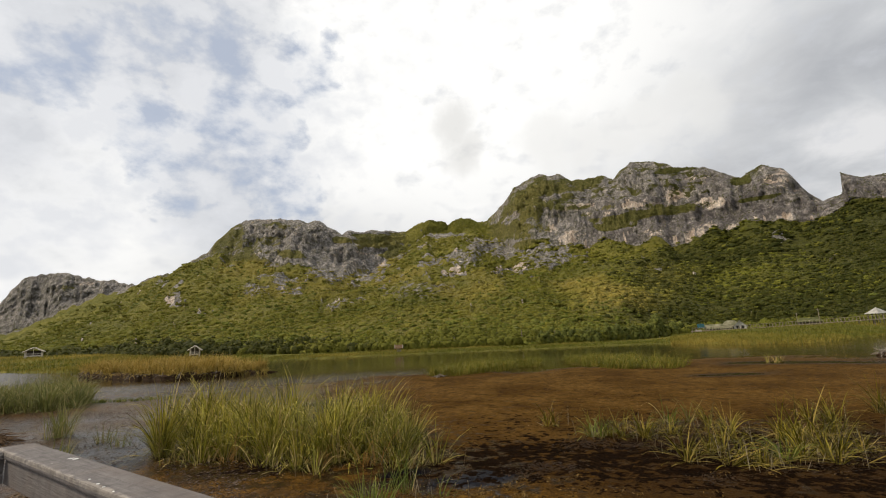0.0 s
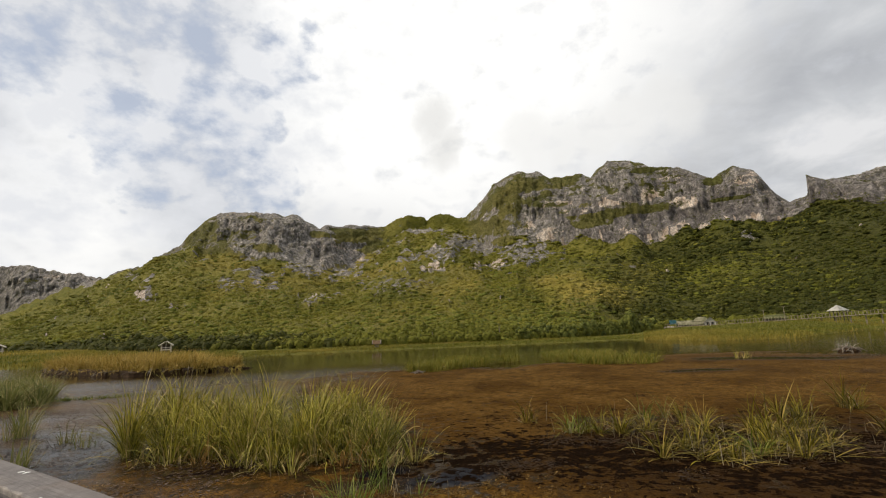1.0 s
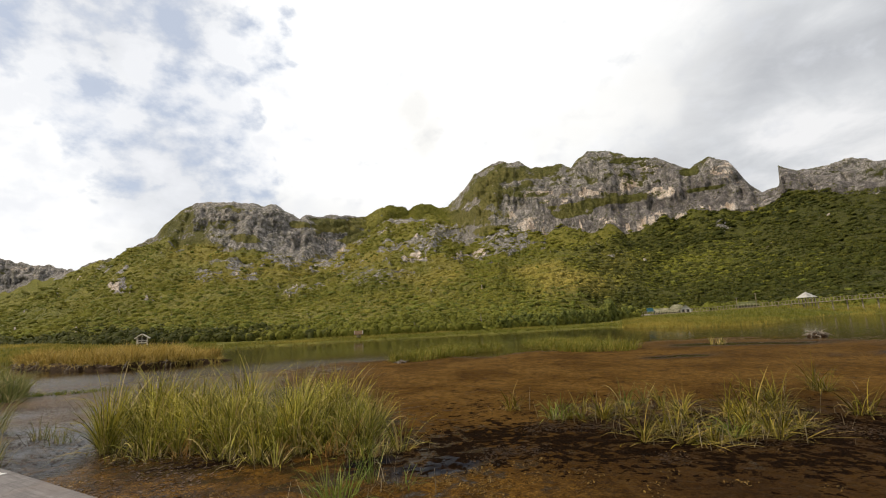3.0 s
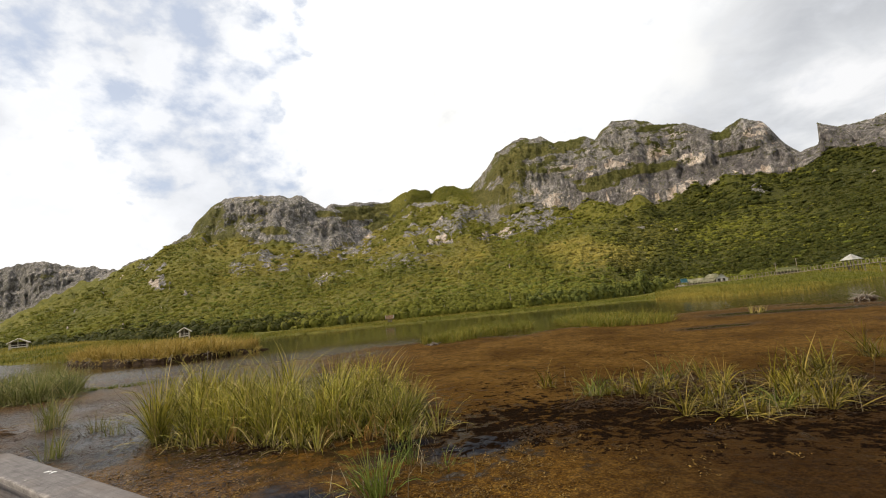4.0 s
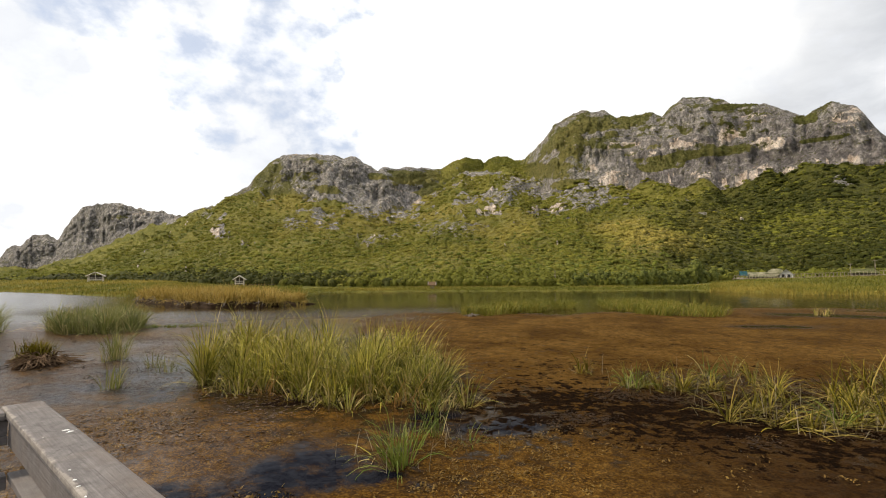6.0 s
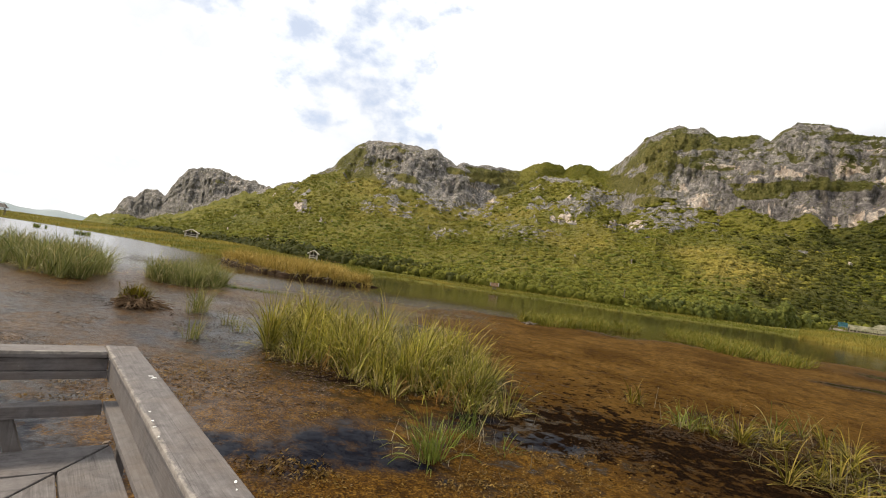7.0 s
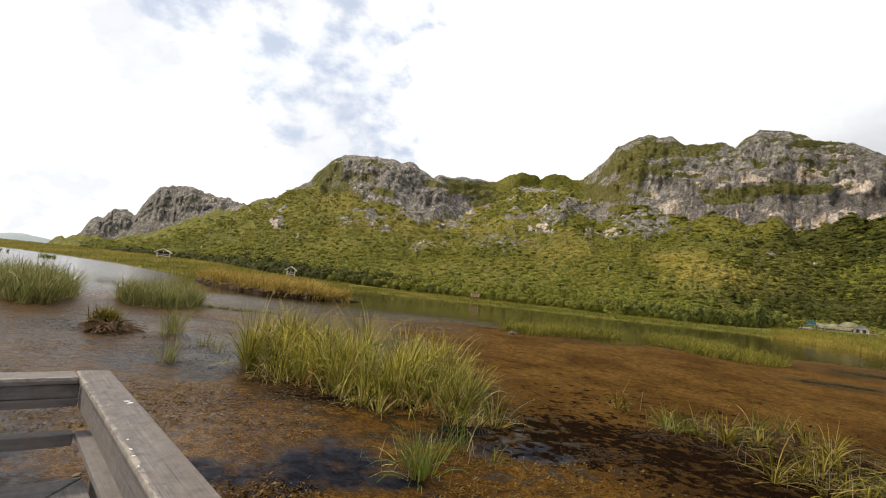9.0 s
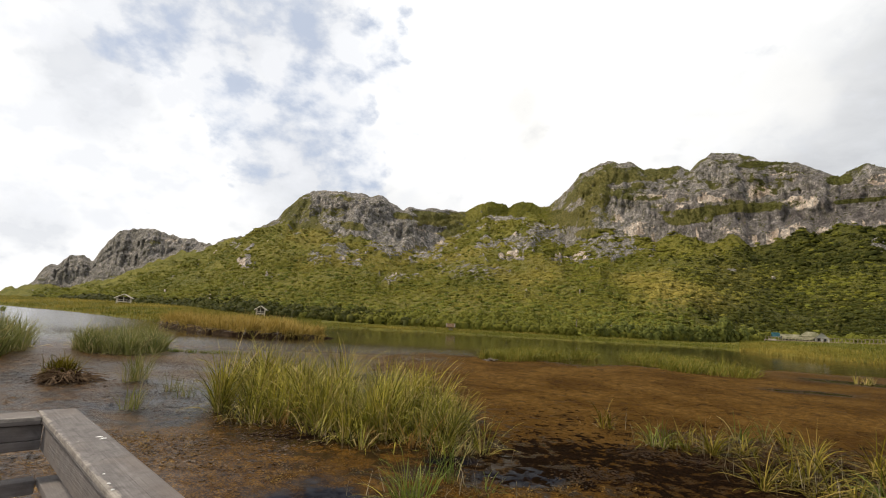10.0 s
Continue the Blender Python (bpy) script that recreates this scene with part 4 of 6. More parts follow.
def shrub_mesh(name, centres, size, dry, rng, leaves=14, core=True, squash=0.8, darken=0.0, mat=None):
    """Many bushes in one mesh: for each an uneven dark heart and sprays of leaves that stand out of it."""
    n = len(centres)
    cv, cf = icosphere_half()
    verts, faces, layer, base = [], [], [], 0
    tone, tones = rng.rand(n) * (1 - 0.66 * darken) - 0.30 * darken, []
    if core:
        k = len(cv)
        wob = 1 + 0.40 * rng.randn(n, k, 1).clip(-1.4, 1.5)
        turn = rng.rand(n) * 6.283
        c, s = np.cos(turn)[:, None], np.sin(turn)[:, None]
        p = cv[None] * wob * 0.76
        p = np.stack([p[..., 0] * c - p[..., 1] * s, p[..., 0] * s + p[..., 1] * c, p[..., 2] * squash], -1)
        verts.append((centres[:, None] + p * size[:, None, None]).reshape(-1, 3))
        faces.append((cf[None] + (np.arange(n) * k)[:, None, None]).reshape(-1, 3))
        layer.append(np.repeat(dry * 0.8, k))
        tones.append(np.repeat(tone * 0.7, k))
        base = n * k
    m = n * leaves
    d = rng.randn(m, 3)
    d[:, 2] = np.abs(d[:, 2]) * 0.9 - 0.25
    d /= np.linalg.norm(d, axis=1, keepdims=True)
    big = np.repeat(size, leaves)
    root = np.repeat(centres, leaves, 0) + d * np.array([1, 1, squash]) * (big * rng.uniform(0.72, 1.0, m))[:, None]
    t1 = np.cross(d, rng.randn(m, 3))
    t1 /= np.linalg.norm(t1, axis=1, keepdims=True)
    t2 = np.cross(d, t1)
    w = (big * rng.uniform(0.15, 0.32, m))[:, None]
    quad = np.stack([root - t1 * w, root + (d * 0.28 - t2 * 0.7) * w, root + t1 * w, root + (d * 0.12 + t2 * 0.9) * w], 1)
    verts.append(quad.reshape(-1, 3))
    f = base + (np.arange(m) * 4)[:, None] + np.array([0, 1, 2, 3])
    faces.append(f)
    layer.append(np.repeat(np.clip(np.repeat(dry, leaves) + rng.uniform(-0.1, 0.15, m), 0, 1), 4))
    tones.append(np.repeat(tone, leaves * 4))
    return mesh_of(name, np.concatenate(verts), faces, mat or SHRUB, True, dry=np.concatenate(layer), tone=np.concatenate(tones))


def make_scrub():
    rng = np.random.RandomState(11)
    n = 190000
    a = rng.uniform(-58, 48, n)
    u = rng.rand(n) ** 1.25 * 1.02
    x, y, z, rock, dry = ridge_surface(a, u)
    r = np.hypot(x, y)
    thin = fbm(x * 0.03, y * 0.03, 4.0, 4)
    keep = (rock < 0.42 + 0.7 * rng.rand(n) ** 1.6) & (rng.rand(n) < np.clip(0.62 + 0.5 * thin, 0.12, 1)) & (r < 620) & (rng.rand(n) < np.interp(u, [0, 0.3, 0.8], [1.0, 0.8, 0.45]))
    a, x, y, z, r, dry = (q[keep] for q in (a, x, y, z, r, dry))
    rough = rng.rand(len(x))
    size = (0.40 + 1.25 * rng.rand(len(x)) ** 4) * np.interp(r, [100, 200, 400, 600], [0.80, 1.05, 1.5, 1.95])
    size *= 1.12 + 0.5 * smoothstep(fbm(x * 0.02, y * 0.02, 9.0, 3), 0, 0.6)
    take = np.arange(len(x)) < 52000
    c = np.stack([x, y, z + size * 0.02], -1)[take]
    a, x, y, dry, rough, size = (q[take] for q in (a, x, y, dry, rough, size))
    # darker eastward: denser wood, with cloud shade put into its colour
    wood_shade = smoothstep(a + 12 * fbm(x * 0.016, y * 0.016, 52.0, 4), 6, 33)
    west = 0.3 - 0.3 * smoothstep(a + 7 * fbm(x * 0.012, y * 0.012, 53.0, 3), -50, -32)
    dry = np.clip(dry + 0.15 * (rough > 0.9), 0, 1)
    low = 1 - smoothstep(np.hypot(x, y) - foot_at(a), 5, 80)
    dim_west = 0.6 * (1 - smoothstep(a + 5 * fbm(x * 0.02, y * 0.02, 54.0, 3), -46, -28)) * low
    shaded_wood = rng.rand(len(a)) < np.maximum(wood_shade ** 0.85, dim_west)
    deep_green = ~shaded_wood & (rng.rand(len(a)) < 0.60 * low)
    pale = ~shaded_wood & ~deep_green
    ob = new("hillside_scrub", shrub_mesh("hillside_scrub", c[pale], size[pale], dry[pale], rng, 11, squash=0.42, darken=west[pale]))
    tagged(ob, "olive green scrub covering the lower hill slopes", "shrubs", kind="stuff")
    ob = new("lower_slope_scrub", shrub_mesh("lower_slope_scrub", c[deep_green], size[deep_green], dry[deep_green] * 0.5, rng, 11, squash=0.42, mat=DARK_SHRUB))
    tagged(ob, "greener denser scrub low on the hill slopes", "shrubs", kind="stuff")
    ob = new("east_slope_wood", shrub_mesh("east_slope_wood", c[shaded_wood], size[shaded_wood] * 1.1, dry[shaded_wood] * 0.4, rng, 10, squash=0.45, mat=WOOD_SHRUB))
    tagged(ob, "denser dark green woodland on the eastern slope, deepened for cloud shade", "shrubs", kind="stuff")
    # single darker bushes over the paler scrub
    n = 2400
    a, u = rng.uniform(-50, 12, n), rng.rand(n) ** 1.2
    x, y, z, rock, dry = ridge_surface(a, u)
    r = np.hypot(x, y)
    keep = (fbm(x * 0.03, y * 0.03, 71.0, 4) > -0.15) & (r < 560) & (rock < 0.5)
    size = rng.uniform(0.5, 1.25, n) * np.interp(r, [100, 200, 400, 600], [0.8, 1.1, 1.6, 2.0])
    c = np.stack([x, y, z + size * 0.22], -1)[keep]
    ob = new("hillside_bushes", shrub_mesh("hillside_bushes", c, size[keep], 0 * size[keep], rng, 12, squash=0.6, mat=DARK_SHRUB))
    tagged(ob, "scattered darker bushes among the paler hill scrub", "shrubs", kind="stuff")
    # scrub on the ledges, and dark bushes rooted in cracks of the rock
    n = 26000
    a, u = rng.uniform(-50, 40, n), rng.uniform(1.0, 2.01, n)
    x, y, z, rock, dry = ridge_surface(a, u)
    in_crack = (rng.rand(n) < 0.16) & (fbm(x * 0.05, z * 0.06, 61.0, 4) > -0.1)
    keep = ((rock < 0.25 + 0.4 * rng.rand(n) ** 2) | in_crack) & (np.hypot(x, y) < 680)
    size = np.where(in_crack, rng.uniform(0.3, 0.8, n), rng.uniform(0.45, 1.15, n)) * np.where(a < -12, 0.65, 1.0)
    c = np.stack([x, y, z + size * 0.1], -1)[keep]
    saddle = np.interp(a[keep], *zip(*BARE)) < 0.45 - 0.1 * rng.rand(len(c))
    ob = new("saddle_scrub", shrub_mesh("saddle_scrub", c[saddle], size[keep][saddle] * 1.2, dry[keep][saddle] * 0.5, rng, 7))
    tagged(ob, "olive scrub on the saddle between the crags", "shrubs", kind="stuff")
    c, size_c, dry_c = c[~saddle], size[keep][~saddle], dry[keep][~saddle]
    ob = new("ledge_scrub", shrub_mesh("ledge_scrub", c, size_c, dry_c * 0.4, rng, 7, mat=CLIFF_SHRUB))
    tagged(ob, "low dark green bushes on the cliff ledges and cracks", "shrubs", kind="stuff")
    # the taller belt of trees along the foot
    n = 1500
    a = rng.uniform(-56, 46, n)
    x, y, z, rock, dry = ridge_surface(a, rng.uniform(-0.005, 0.035, n))
    size = rng.uniform(0.9, 1.9, n) * np.interp(np.hypot(x, y), [110, 180, 300], [0.85, 1.2, 2.0]) * (1 + 0.15 * blob(a, 0 * a, 14.5, 0, 4.5, 1))
    c = np.stack([x, y, z + size * 0.35], -1)
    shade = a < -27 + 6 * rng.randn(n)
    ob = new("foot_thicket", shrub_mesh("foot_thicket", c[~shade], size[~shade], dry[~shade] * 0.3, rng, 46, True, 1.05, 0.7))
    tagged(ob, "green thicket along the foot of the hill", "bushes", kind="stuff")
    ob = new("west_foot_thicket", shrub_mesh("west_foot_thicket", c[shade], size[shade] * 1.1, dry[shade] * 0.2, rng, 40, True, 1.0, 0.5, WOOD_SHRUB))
    tagged(ob, "dark green thicket along the western hill foot", "bushes", kind="stuff")
    # a stand of young trees at the foot, each a stack of leafy clumps
    n = 150
    a = rng.uniform(1.5, 17.8, n)
    tall = rng.uniform(1.8, 3.6, n) * (0.75 + 0.35 * smoothstep(a, 3, 12))
    x, y, z, rock, dry = ridge_surface(a, rng.uniform(-0.012, 0.02, n))
    spots, sizes = [], []
    for k in range(4):
        f = (k + 0.5) / 4
        spots.append(np.stack([x + rng.randn(n) * 0.35, y + rng.randn(n) * 0.35, z + tall * f], -1))
        sizes.append(tall * (0.42 - 0.22 * f) * rng.uniform(0.8, 1.2, n))
    ob = new("foot_trees", shrub_mesh("foot_trees", np.concatenate(spots), np.concatenate(sizes), np.zeros(4 * n), rng, 34, True, 1.15, 0.2, THICKET))
    tagged(ob, "stand of young grey-green trees at the hill foot", "trees", kind="stuff")


make_scrub()


# ---- grass and reeds ----
def blades(bases, height, lean_to, bend, width, rng, dry, name, mat, splay=0.0):
    """Curved, tapering blades: one strip of three quads and a tip each."""
    n = len(bases)
    s = np.array([0.0, 0.40, 0.70, 0.87, 1.0])
    way2 = np.stack([np.cos(lean_to), np.sin(lean_to), 0 * lean_to], -1)
    turn = lean_to + math.pi / 2 + rng.uniform(-0.9, 0.9, n)
    side = np.stack([np.cos(turn), np.sin(turn), 0 * turn], -1)
    rise = s[None] - 0.50 * bend[:, None] * s[None] ** 3.0 - 0.08 * bend[:, None] * (s[None] > 0.8)
    rise = rise * (1 - 0.35 * splay * bend[:, None])
    out = bend[:, None] * ((1 - splay) * (0.14 * s[None] + 0.72 * s[None] ** 2.4) + splay * (0.75 * s[None] + 0.2 * s[None] ** 2))
    mid = bases[:, None] + way2[:, None] * (height[:, None] * out)[..., None] + np.array([0, 0, 1.0]) * (height[:, None] * rise)[..., None]
    w = (width[:, None] * np.array([0.7, 1.0, 0.8, 0.45])[None])[..., None]
    pair = np.stack([mid[:, :4] - side[:, None] * w / 2, mid[:, :4] + side[:, None] * w / 2], 2).reshape(n, 8, 3)
    v = np.concatenate([pair, mid[:, 4:]], 1).reshape(-1, 3)
    o = (np.arange(n) * 9)[:, None]
    quads = np.concatenate([o + np.array([[k, k + 1, k + 3, k + 2]]) for k in (0, 2, 4)])
    tips = o + np.array([[6, 7, 8]])
    return mesh_of(name, v, [quads, tips], mat, True, dry=np.repeat(dry, 9))


def in_polygon(poly, n, rng):
    p = np.array(poly)
    lo, hi = p.min(0), p.max(0)
    got = []
    while len(got) < n:
        q = rng.uniform(lo, hi, (n * 3, 2))
        inside = np.zeros(len(q), bool)
        for (x1, y1), (x2, y2) in zip(p, np.roll(p, -1, 0)):
            cross = ((y1 > q[:, 1]) != (y2 > q[:, 1])) & (q[:, 0] < (x2 - x1) * (q[:, 1] - y1) / (y2 - y1 + 1e-9) + x1)
            inside ^= cross
        got += list(q[inside])
    return np.array(got[:n])


def arcs(bases, length, azimuth, lean, curl, width, dry, pale_foot, tone, rng, name, mat, broken=0.3):
    """Ribbon leaves that leave the ground at an angle and arch over under their own weight; those that reach the water lie on it."""
    n, m = len(bases), 7
    s = np.linspace(0, 1, m)
    kink = np.where(rng.rand(n) < broken, rng.uniform(0.4, 1.7, n), 0)
    theta = lean[:, None] + curl[:, None] * s[None] ** 1.5 + kink[:, None] * smoothstep(s[None], rng.uniform(0.3, 0.75, (n, 1)), 1.0)
    theta = np.minimum(theta, 2.6)
    step = (length / (m - 1))[:, None]
    mid_theta = (theta[:, 1:] + theta[:, :-1]) / 2
    zero = np.zeros((n, 1))
    out = np.concatenate([zero, np.cumsum(np.sin(mid_theta) * step, 1)], 1)
    up = np.concatenate([zero, np.cumsum(np.cos(mid_theta) * step, 1)], 1)
    x = bases[:, 0, None] + np.cos(azimuth)[:, None] * out
    y = bases[:, 1, None] + np.sin(azimuth)[:, None] * out
    z = np.maximum(bases[:, 2, None] + up, np.minimum(bases[:, 2], 0.012 + 0.05 * rng.rand(n))[:, None])
    mid = np.stack([x, y, z], -1)
    turn = azimuth + math.pi / 2 + rng.uniform(-0.8, 0.8, n)
    twist = rng.uniform(-0.5, 0.5, n)
    side = np.stack([np.cos(turn) * np.cos(twist), np.sin(turn) * np.cos(twist), np.sin(twist)], -1)
    w = (width[:, None] * np.array([0.75, 1.0, 0.95, 0.82, 0.62, 0.36])[None])[..., None]
    pair = np.stack([mid[:, :-1] - side[:, None] * w / 2, mid[:, :-1] + side[:, None] * w / 2], 2).reshape(n, 2 * (m - 1), 3)
    v = np.concatenate([pair, mid[:, -1:]], 1).reshape(-1, 3)
    k = 2 * m - 1
    o = (np.arange(n) * k)[:, None]
    quads = np.concatenate([o + np.array([[q, q + 1, q + 3, q + 2]]) for q in range(0, 2 * m - 4, 2)])
    tips = o + np.array([[k - 3, k - 2, k - 1]])
    along = np.append(np.repeat(s[:-1], 2), 1.0)
    dryness = np.clip(dry[:, None] + pale_foot[:, None] * np.clip(1 - along * 3.0, 0, 1)[None] + 0.12 * np.clip(along * 4 - 3.0, 0, 1)[None], 0, 1)
    return mesh_of(name, v, [quads, tips], mat, True, dry=dryness.ravel(), tone=np.repeat(tone, k))


def tuft_blades(centres, per, tall, rng, name, mat=None, width=0.022, spread=0.16, wind=0.5, dry_share=0.16, flop=0.15, z=-0.12, droop=0.35, short=0.55, splay=0.15, straw=0.35):
    """Tufts of leaves that fan out from each centre and lean with the wind; a share is dry, a share has fallen over."""
    n = len(centres) * per
    k = np.repeat(np.arange(len(centres)), per)
    ang, f = rng.rand(n) * 6.283, np.sqrt(rng.rand(n))
    rad = spread * f * rng.uniform(0.6, 1.4, len(centres))[k]
    b = np.concatenate([centres[k] + np.stack([np.cos(ang) * rad, np.sin(ang) * rad], -1), np.full((n, 1), z)], 1)
    tall = np.broadcast_to(np.asarray(tall, float), (len(centres),)) * rng.uniform(0.7, 1.2, len(centres))
    fall = rng.rand(n) < flop
    h = tall[k] * rng.uniform(short, 1.08, n) * np.where(fall, 0.72, 1.0) - min(z, 0)
    lean = np.abs(rng.randn(n)) * (0.17 + 0.42 * splay) + 0.35 * splay * f + np.where(fall, rng.uniform(0.35, 1.1, n), 0)
    curl = rng.uniform(0.15, 0.5 + 1.3 * droop, n) + np.where(fall, rng.uniform(0.4, 1.1, n), 0)
    push = rng.randn(len(centres), 2)[k] * 0.35
    out = np.stack([np.cos(ang), np.sin(ang)], -1) + wind * np.array([1.0, -0.2]) + push + 0.7 * rng.randn(n, 2)
    dry = np.where(rng.rand(n) < dry_share + 0.2 * fall, rng.uniform(0.4, 1.0, n), rng.uniform(0, 0.15, n))
    foot = np.where(rng.rand(n) < straw, rng.uniform(0.3, 0.9, n), 0)
    tone = np.clip(rng.rand(len(centres))[k] * 1.2 + rng.rand(n) * 0.40 - 0.28, 0, 1.15)
    return arcs(b, h, np.arctan2(out[:, 1], out[:, 0]), lean, curl, width * rng.uniform(0.6, 1.25, n), dry, foot, tone, rng, name, mat or REED, 0.45)


def stalk_mesh(centres, n, tall, rng, name, spread=0.3):
    """Dead straw-coloured stalks, stiff and slanting."""
    c = centres[rng.randint(0, len(centres), n)]
    b = np.concatenate([c + rng.randn(n, 2) * spread, np.full((n, 1), -0.08)], 1)
    return arcs(b, tall * rng.uniform(0.3, 1.0, n), rng.rand(n) * 6.283, np.abs(rng.randn(n)) * 0.5, rng.uniform(0.0, 0.25, n), rng.uniform(0.006, 0.010, n), np.zeros(n), np.zeros(n), rng.rand(n), rng, name, STRAW, 0.25)


def reed_clump(seed, centres, per, tall, label, stalks=0, group="", **kw):
    rng = np.random.RandomState(seed)
    root = tagged(new("reed_clump"), label, "reeds", group)
    x, y = centres.mean(0)
    root.location = (x, y, 0)
    shift = Matrix.Translation((-x, -y, 0))
    tagged(part("foliage", tuft_blades(centres, per, tall, rng, "foliage", **kw), REED, root, at=shift), kind="stuff")
    if stalks:
        tagged(part("dead_straw", stalk_mesh(centres, stalks, 0.62, rng, "dead_straw"), STRAW, root, "dry straw-coloured broken stalks", at=shift), kind="stuff")
    return root


rng = np.random.RandomState(3)
main_bed = [(-7.5, 8.75), (-6.5, 8.6), (-5.7, 9.05), (-4.6, 8.5), (-3.7, 8.2), (-3.3, 8.8), (-2.9, 8.8), (-2.5, 8.5), (-2.2, 8.8), (-2.4, 10.0), (-3.0, 10.8), (-3.8, 11.3), (-6.0, 12.3), (-9.2, 12.0), (-8.7, 9.9)]
main_spots = in_polygon(main_bed, 330, rng)
main_spots = main_spots[fbm(main_spots[:, 0] * 1.1, main_spots[:, 1] * 1.1, 15.0, 3) > -0.20]
main_tall = rng.uniform(0.78, 1.10, len(main_spots)) * (1.44 - 0.50 * smoothstep(main_spots[:, 0], -4.0, -2.0)) * (1 + 0.30 * fbm(main_spots[:, 0] * 1.3, main_spots[:, 1] * 1.3, 5.0, 3))
reed_clump(21, main_spots, 42, main_tall, "large bed of tall green reeds standing in water", 460, "near reeds", width=0.021, flop=0.14, dry_share=0.13, spread=0.07, wind=0.2, droop=0.55, short=0.55, splay=0.22, straw=0.6)
fringe = np.array([(-7.3, 8.55), (-6.9, 8.5), (-6.3, 8.5), (-5.75, 8.85), (-5.1, 8.6), (-4.6, 8.3), (-4.1, 8.1), (-3.65, 7.95), (-3.2, 8.5), (-2.5, 8.6), (-2.2, 8.2), (-1.95, 8.4), (-1.7, 8.6)])
reed_clump(24, np.concatenate([fringe + rng.randn(13, 2) * 0.08, fringe + rng.randn(13, 2) * 0.16]), 22, 0.85, "splayed fringe of green reeds at the bed's edge", 150, "near reeds", flop=0.40, splay=0.7, droop=0.7, width=0.020, dry_share=0.32, spread=0.07, straw=0.6)
reed_clump(25, np.array([(-5.95, 8.65), (-5.85, 8.6), (-3.0, 8.45), (-2.75, 8.5), (-3.9, 8.4)]), 24, 0.8, "withered orange-brown reeds drooping at the bed's edge", 20, "near reeds", flop=0.3, splay=0.8, droop=0.8, width=0.018, dry_share=0.9, spread=0.08, mat=WITHERED)
reed_clump(22, np.array([(-1.98, 5.68), (-1.92, 5.74), (-2.06, 5.76)]), 34, 0.98, "small splayed tuft of green reeds in open water", 0, "near reeds", flop=0.16, splay=0.35, spread=0.06, droop=0.5, width=0.016, dry_share=0.0, wind=0.0, mat=FRESH_REED, straw=0.5)
reed_clump(26, np.array([(-2.15, 5.85), (-2.3, 6.0), (-2.05, 6.1), (-2.45, 6.15)]), 18, 0.95, "reed leaves fallen over onto the water", 24, "near reeds", flop=1.0, splay=1.0, spread=0.10, droop=0.5, width=0.014, dry_share=0.2, wind=-1.2, mat=REED)
reed_clump(27, np.array([(-1.95, 6.4), (-1.9, 6.95), (-1.8, 6.9)]), 12, 0.95, "slim upright reed shoots beside the splayed tuft", 10, "near reeds", flop=0.06, splay=0.2, spread=0.06, width=0.015, dry_share=0.05, wind=0.0, mat=FRESH_REED)
reed_clump(23, np.array([(-1.23, 6.65), (-1.28, 6.75)]), 14, 0.5, "thin tuft of reeds with broken stalks", 18, "near reeds", flop=0.3, splay=0.6, spread=0.05, width=0.014, dry_share=0.1, mat=FRESH_REED)
# tufts on the floating mat: place, how many fans, height
east = [(0.60, 12.1, 2, 0.75), (1.35, 10.8, 3, 0.85), (1.55, 10.7, 2, 0.75), (1.85, 10.8, 3, 0.95), (2.25, 10.7, 3, 0.85), (2.35, 10.6, 2, 0.7), (2.72, 8.75, 2, 0.95), (2.9, 10.9, 3, 0.8), (3.2, 9.4, 3, 0.6),
        (3.62, 8.6, 3, 0.68), (3.72, 8.5, 2, 0.6), (3.9, 10.2, 3, 0.85), (4.3, 8.8, 3, 0.7), (4.65, 8.85, 3, 0.85), (4.75, 9.6, 4, 1.0), (5.2, 9.0, 3, 0.85), (5.0, 10.4, 3, 0.9), (5.6, 10.6, 4, 1.05), (5.75, 9.5, 2, 0.7),
        (6.3, 11.0, 4, 1.05), (6.9, 12.6, 3, 0.9), (7.4, 10.3, 3, 0.9), (4.2, 11.6, 3, 0.85), (3.4, 12.4, 3, 0.75), (8.6, 13.2, 5, 1.1)]
for i, (x, y, k, tall) in enumerate(east):
    c = np.array([x, y]) + rng.randn(k, 2) * np.array([0.16, 0.11])
    reed_clump(40 + i, c, 20, tall * 1.0, "yellow-green reed tuft splayed over dark floating mat", 16, "reeds on the mat", flop=0.30, droop=0.75, splay=0.75, dry_share=0.10, mat=FRESH_REED if i % 11 == 1 else MAT_REED, width=0.019, wind=0.1, spread=0.06, straw=0.45, z=-0.03)


def make_fallen_reeds():
    """Leaves and pale stalks that lie flat over the mat between the tufts."""
    rng = np.random.RandomState(58)
    n = 330
    c = np.array([p[:2] for p in east])[rng.randint(6, 20, n)] + rng.randn(n, 2) * np.array([0.42, 0.30])
    b = np.concatenate([c, rng.uniform(0.01, 0.10, (n, 1))], 1)
    me = arcs(b, rng.uniform(0.35, 0.95, n), rng.choice([0.0, 3.14], n) + rng.randn(n) * 0.55, rng.uniform(1.15, 1.5, n), rng.uniform(0.0, 0.5, n), rng.uniform(0.008, 0.017, n),
              np.where(rng.rand(n) < 0.45, rng.uniform(0.5, 1, n), 0.1), np.zeros(n), rng.rand(n), rng, "fallen_reeds", MAT_REED)
    tagged(new("fallen_reeds", me), "fallen reed leaves and straw lying on the dark mat", "reeds", kind="stuff")


make_fallen_reeds()
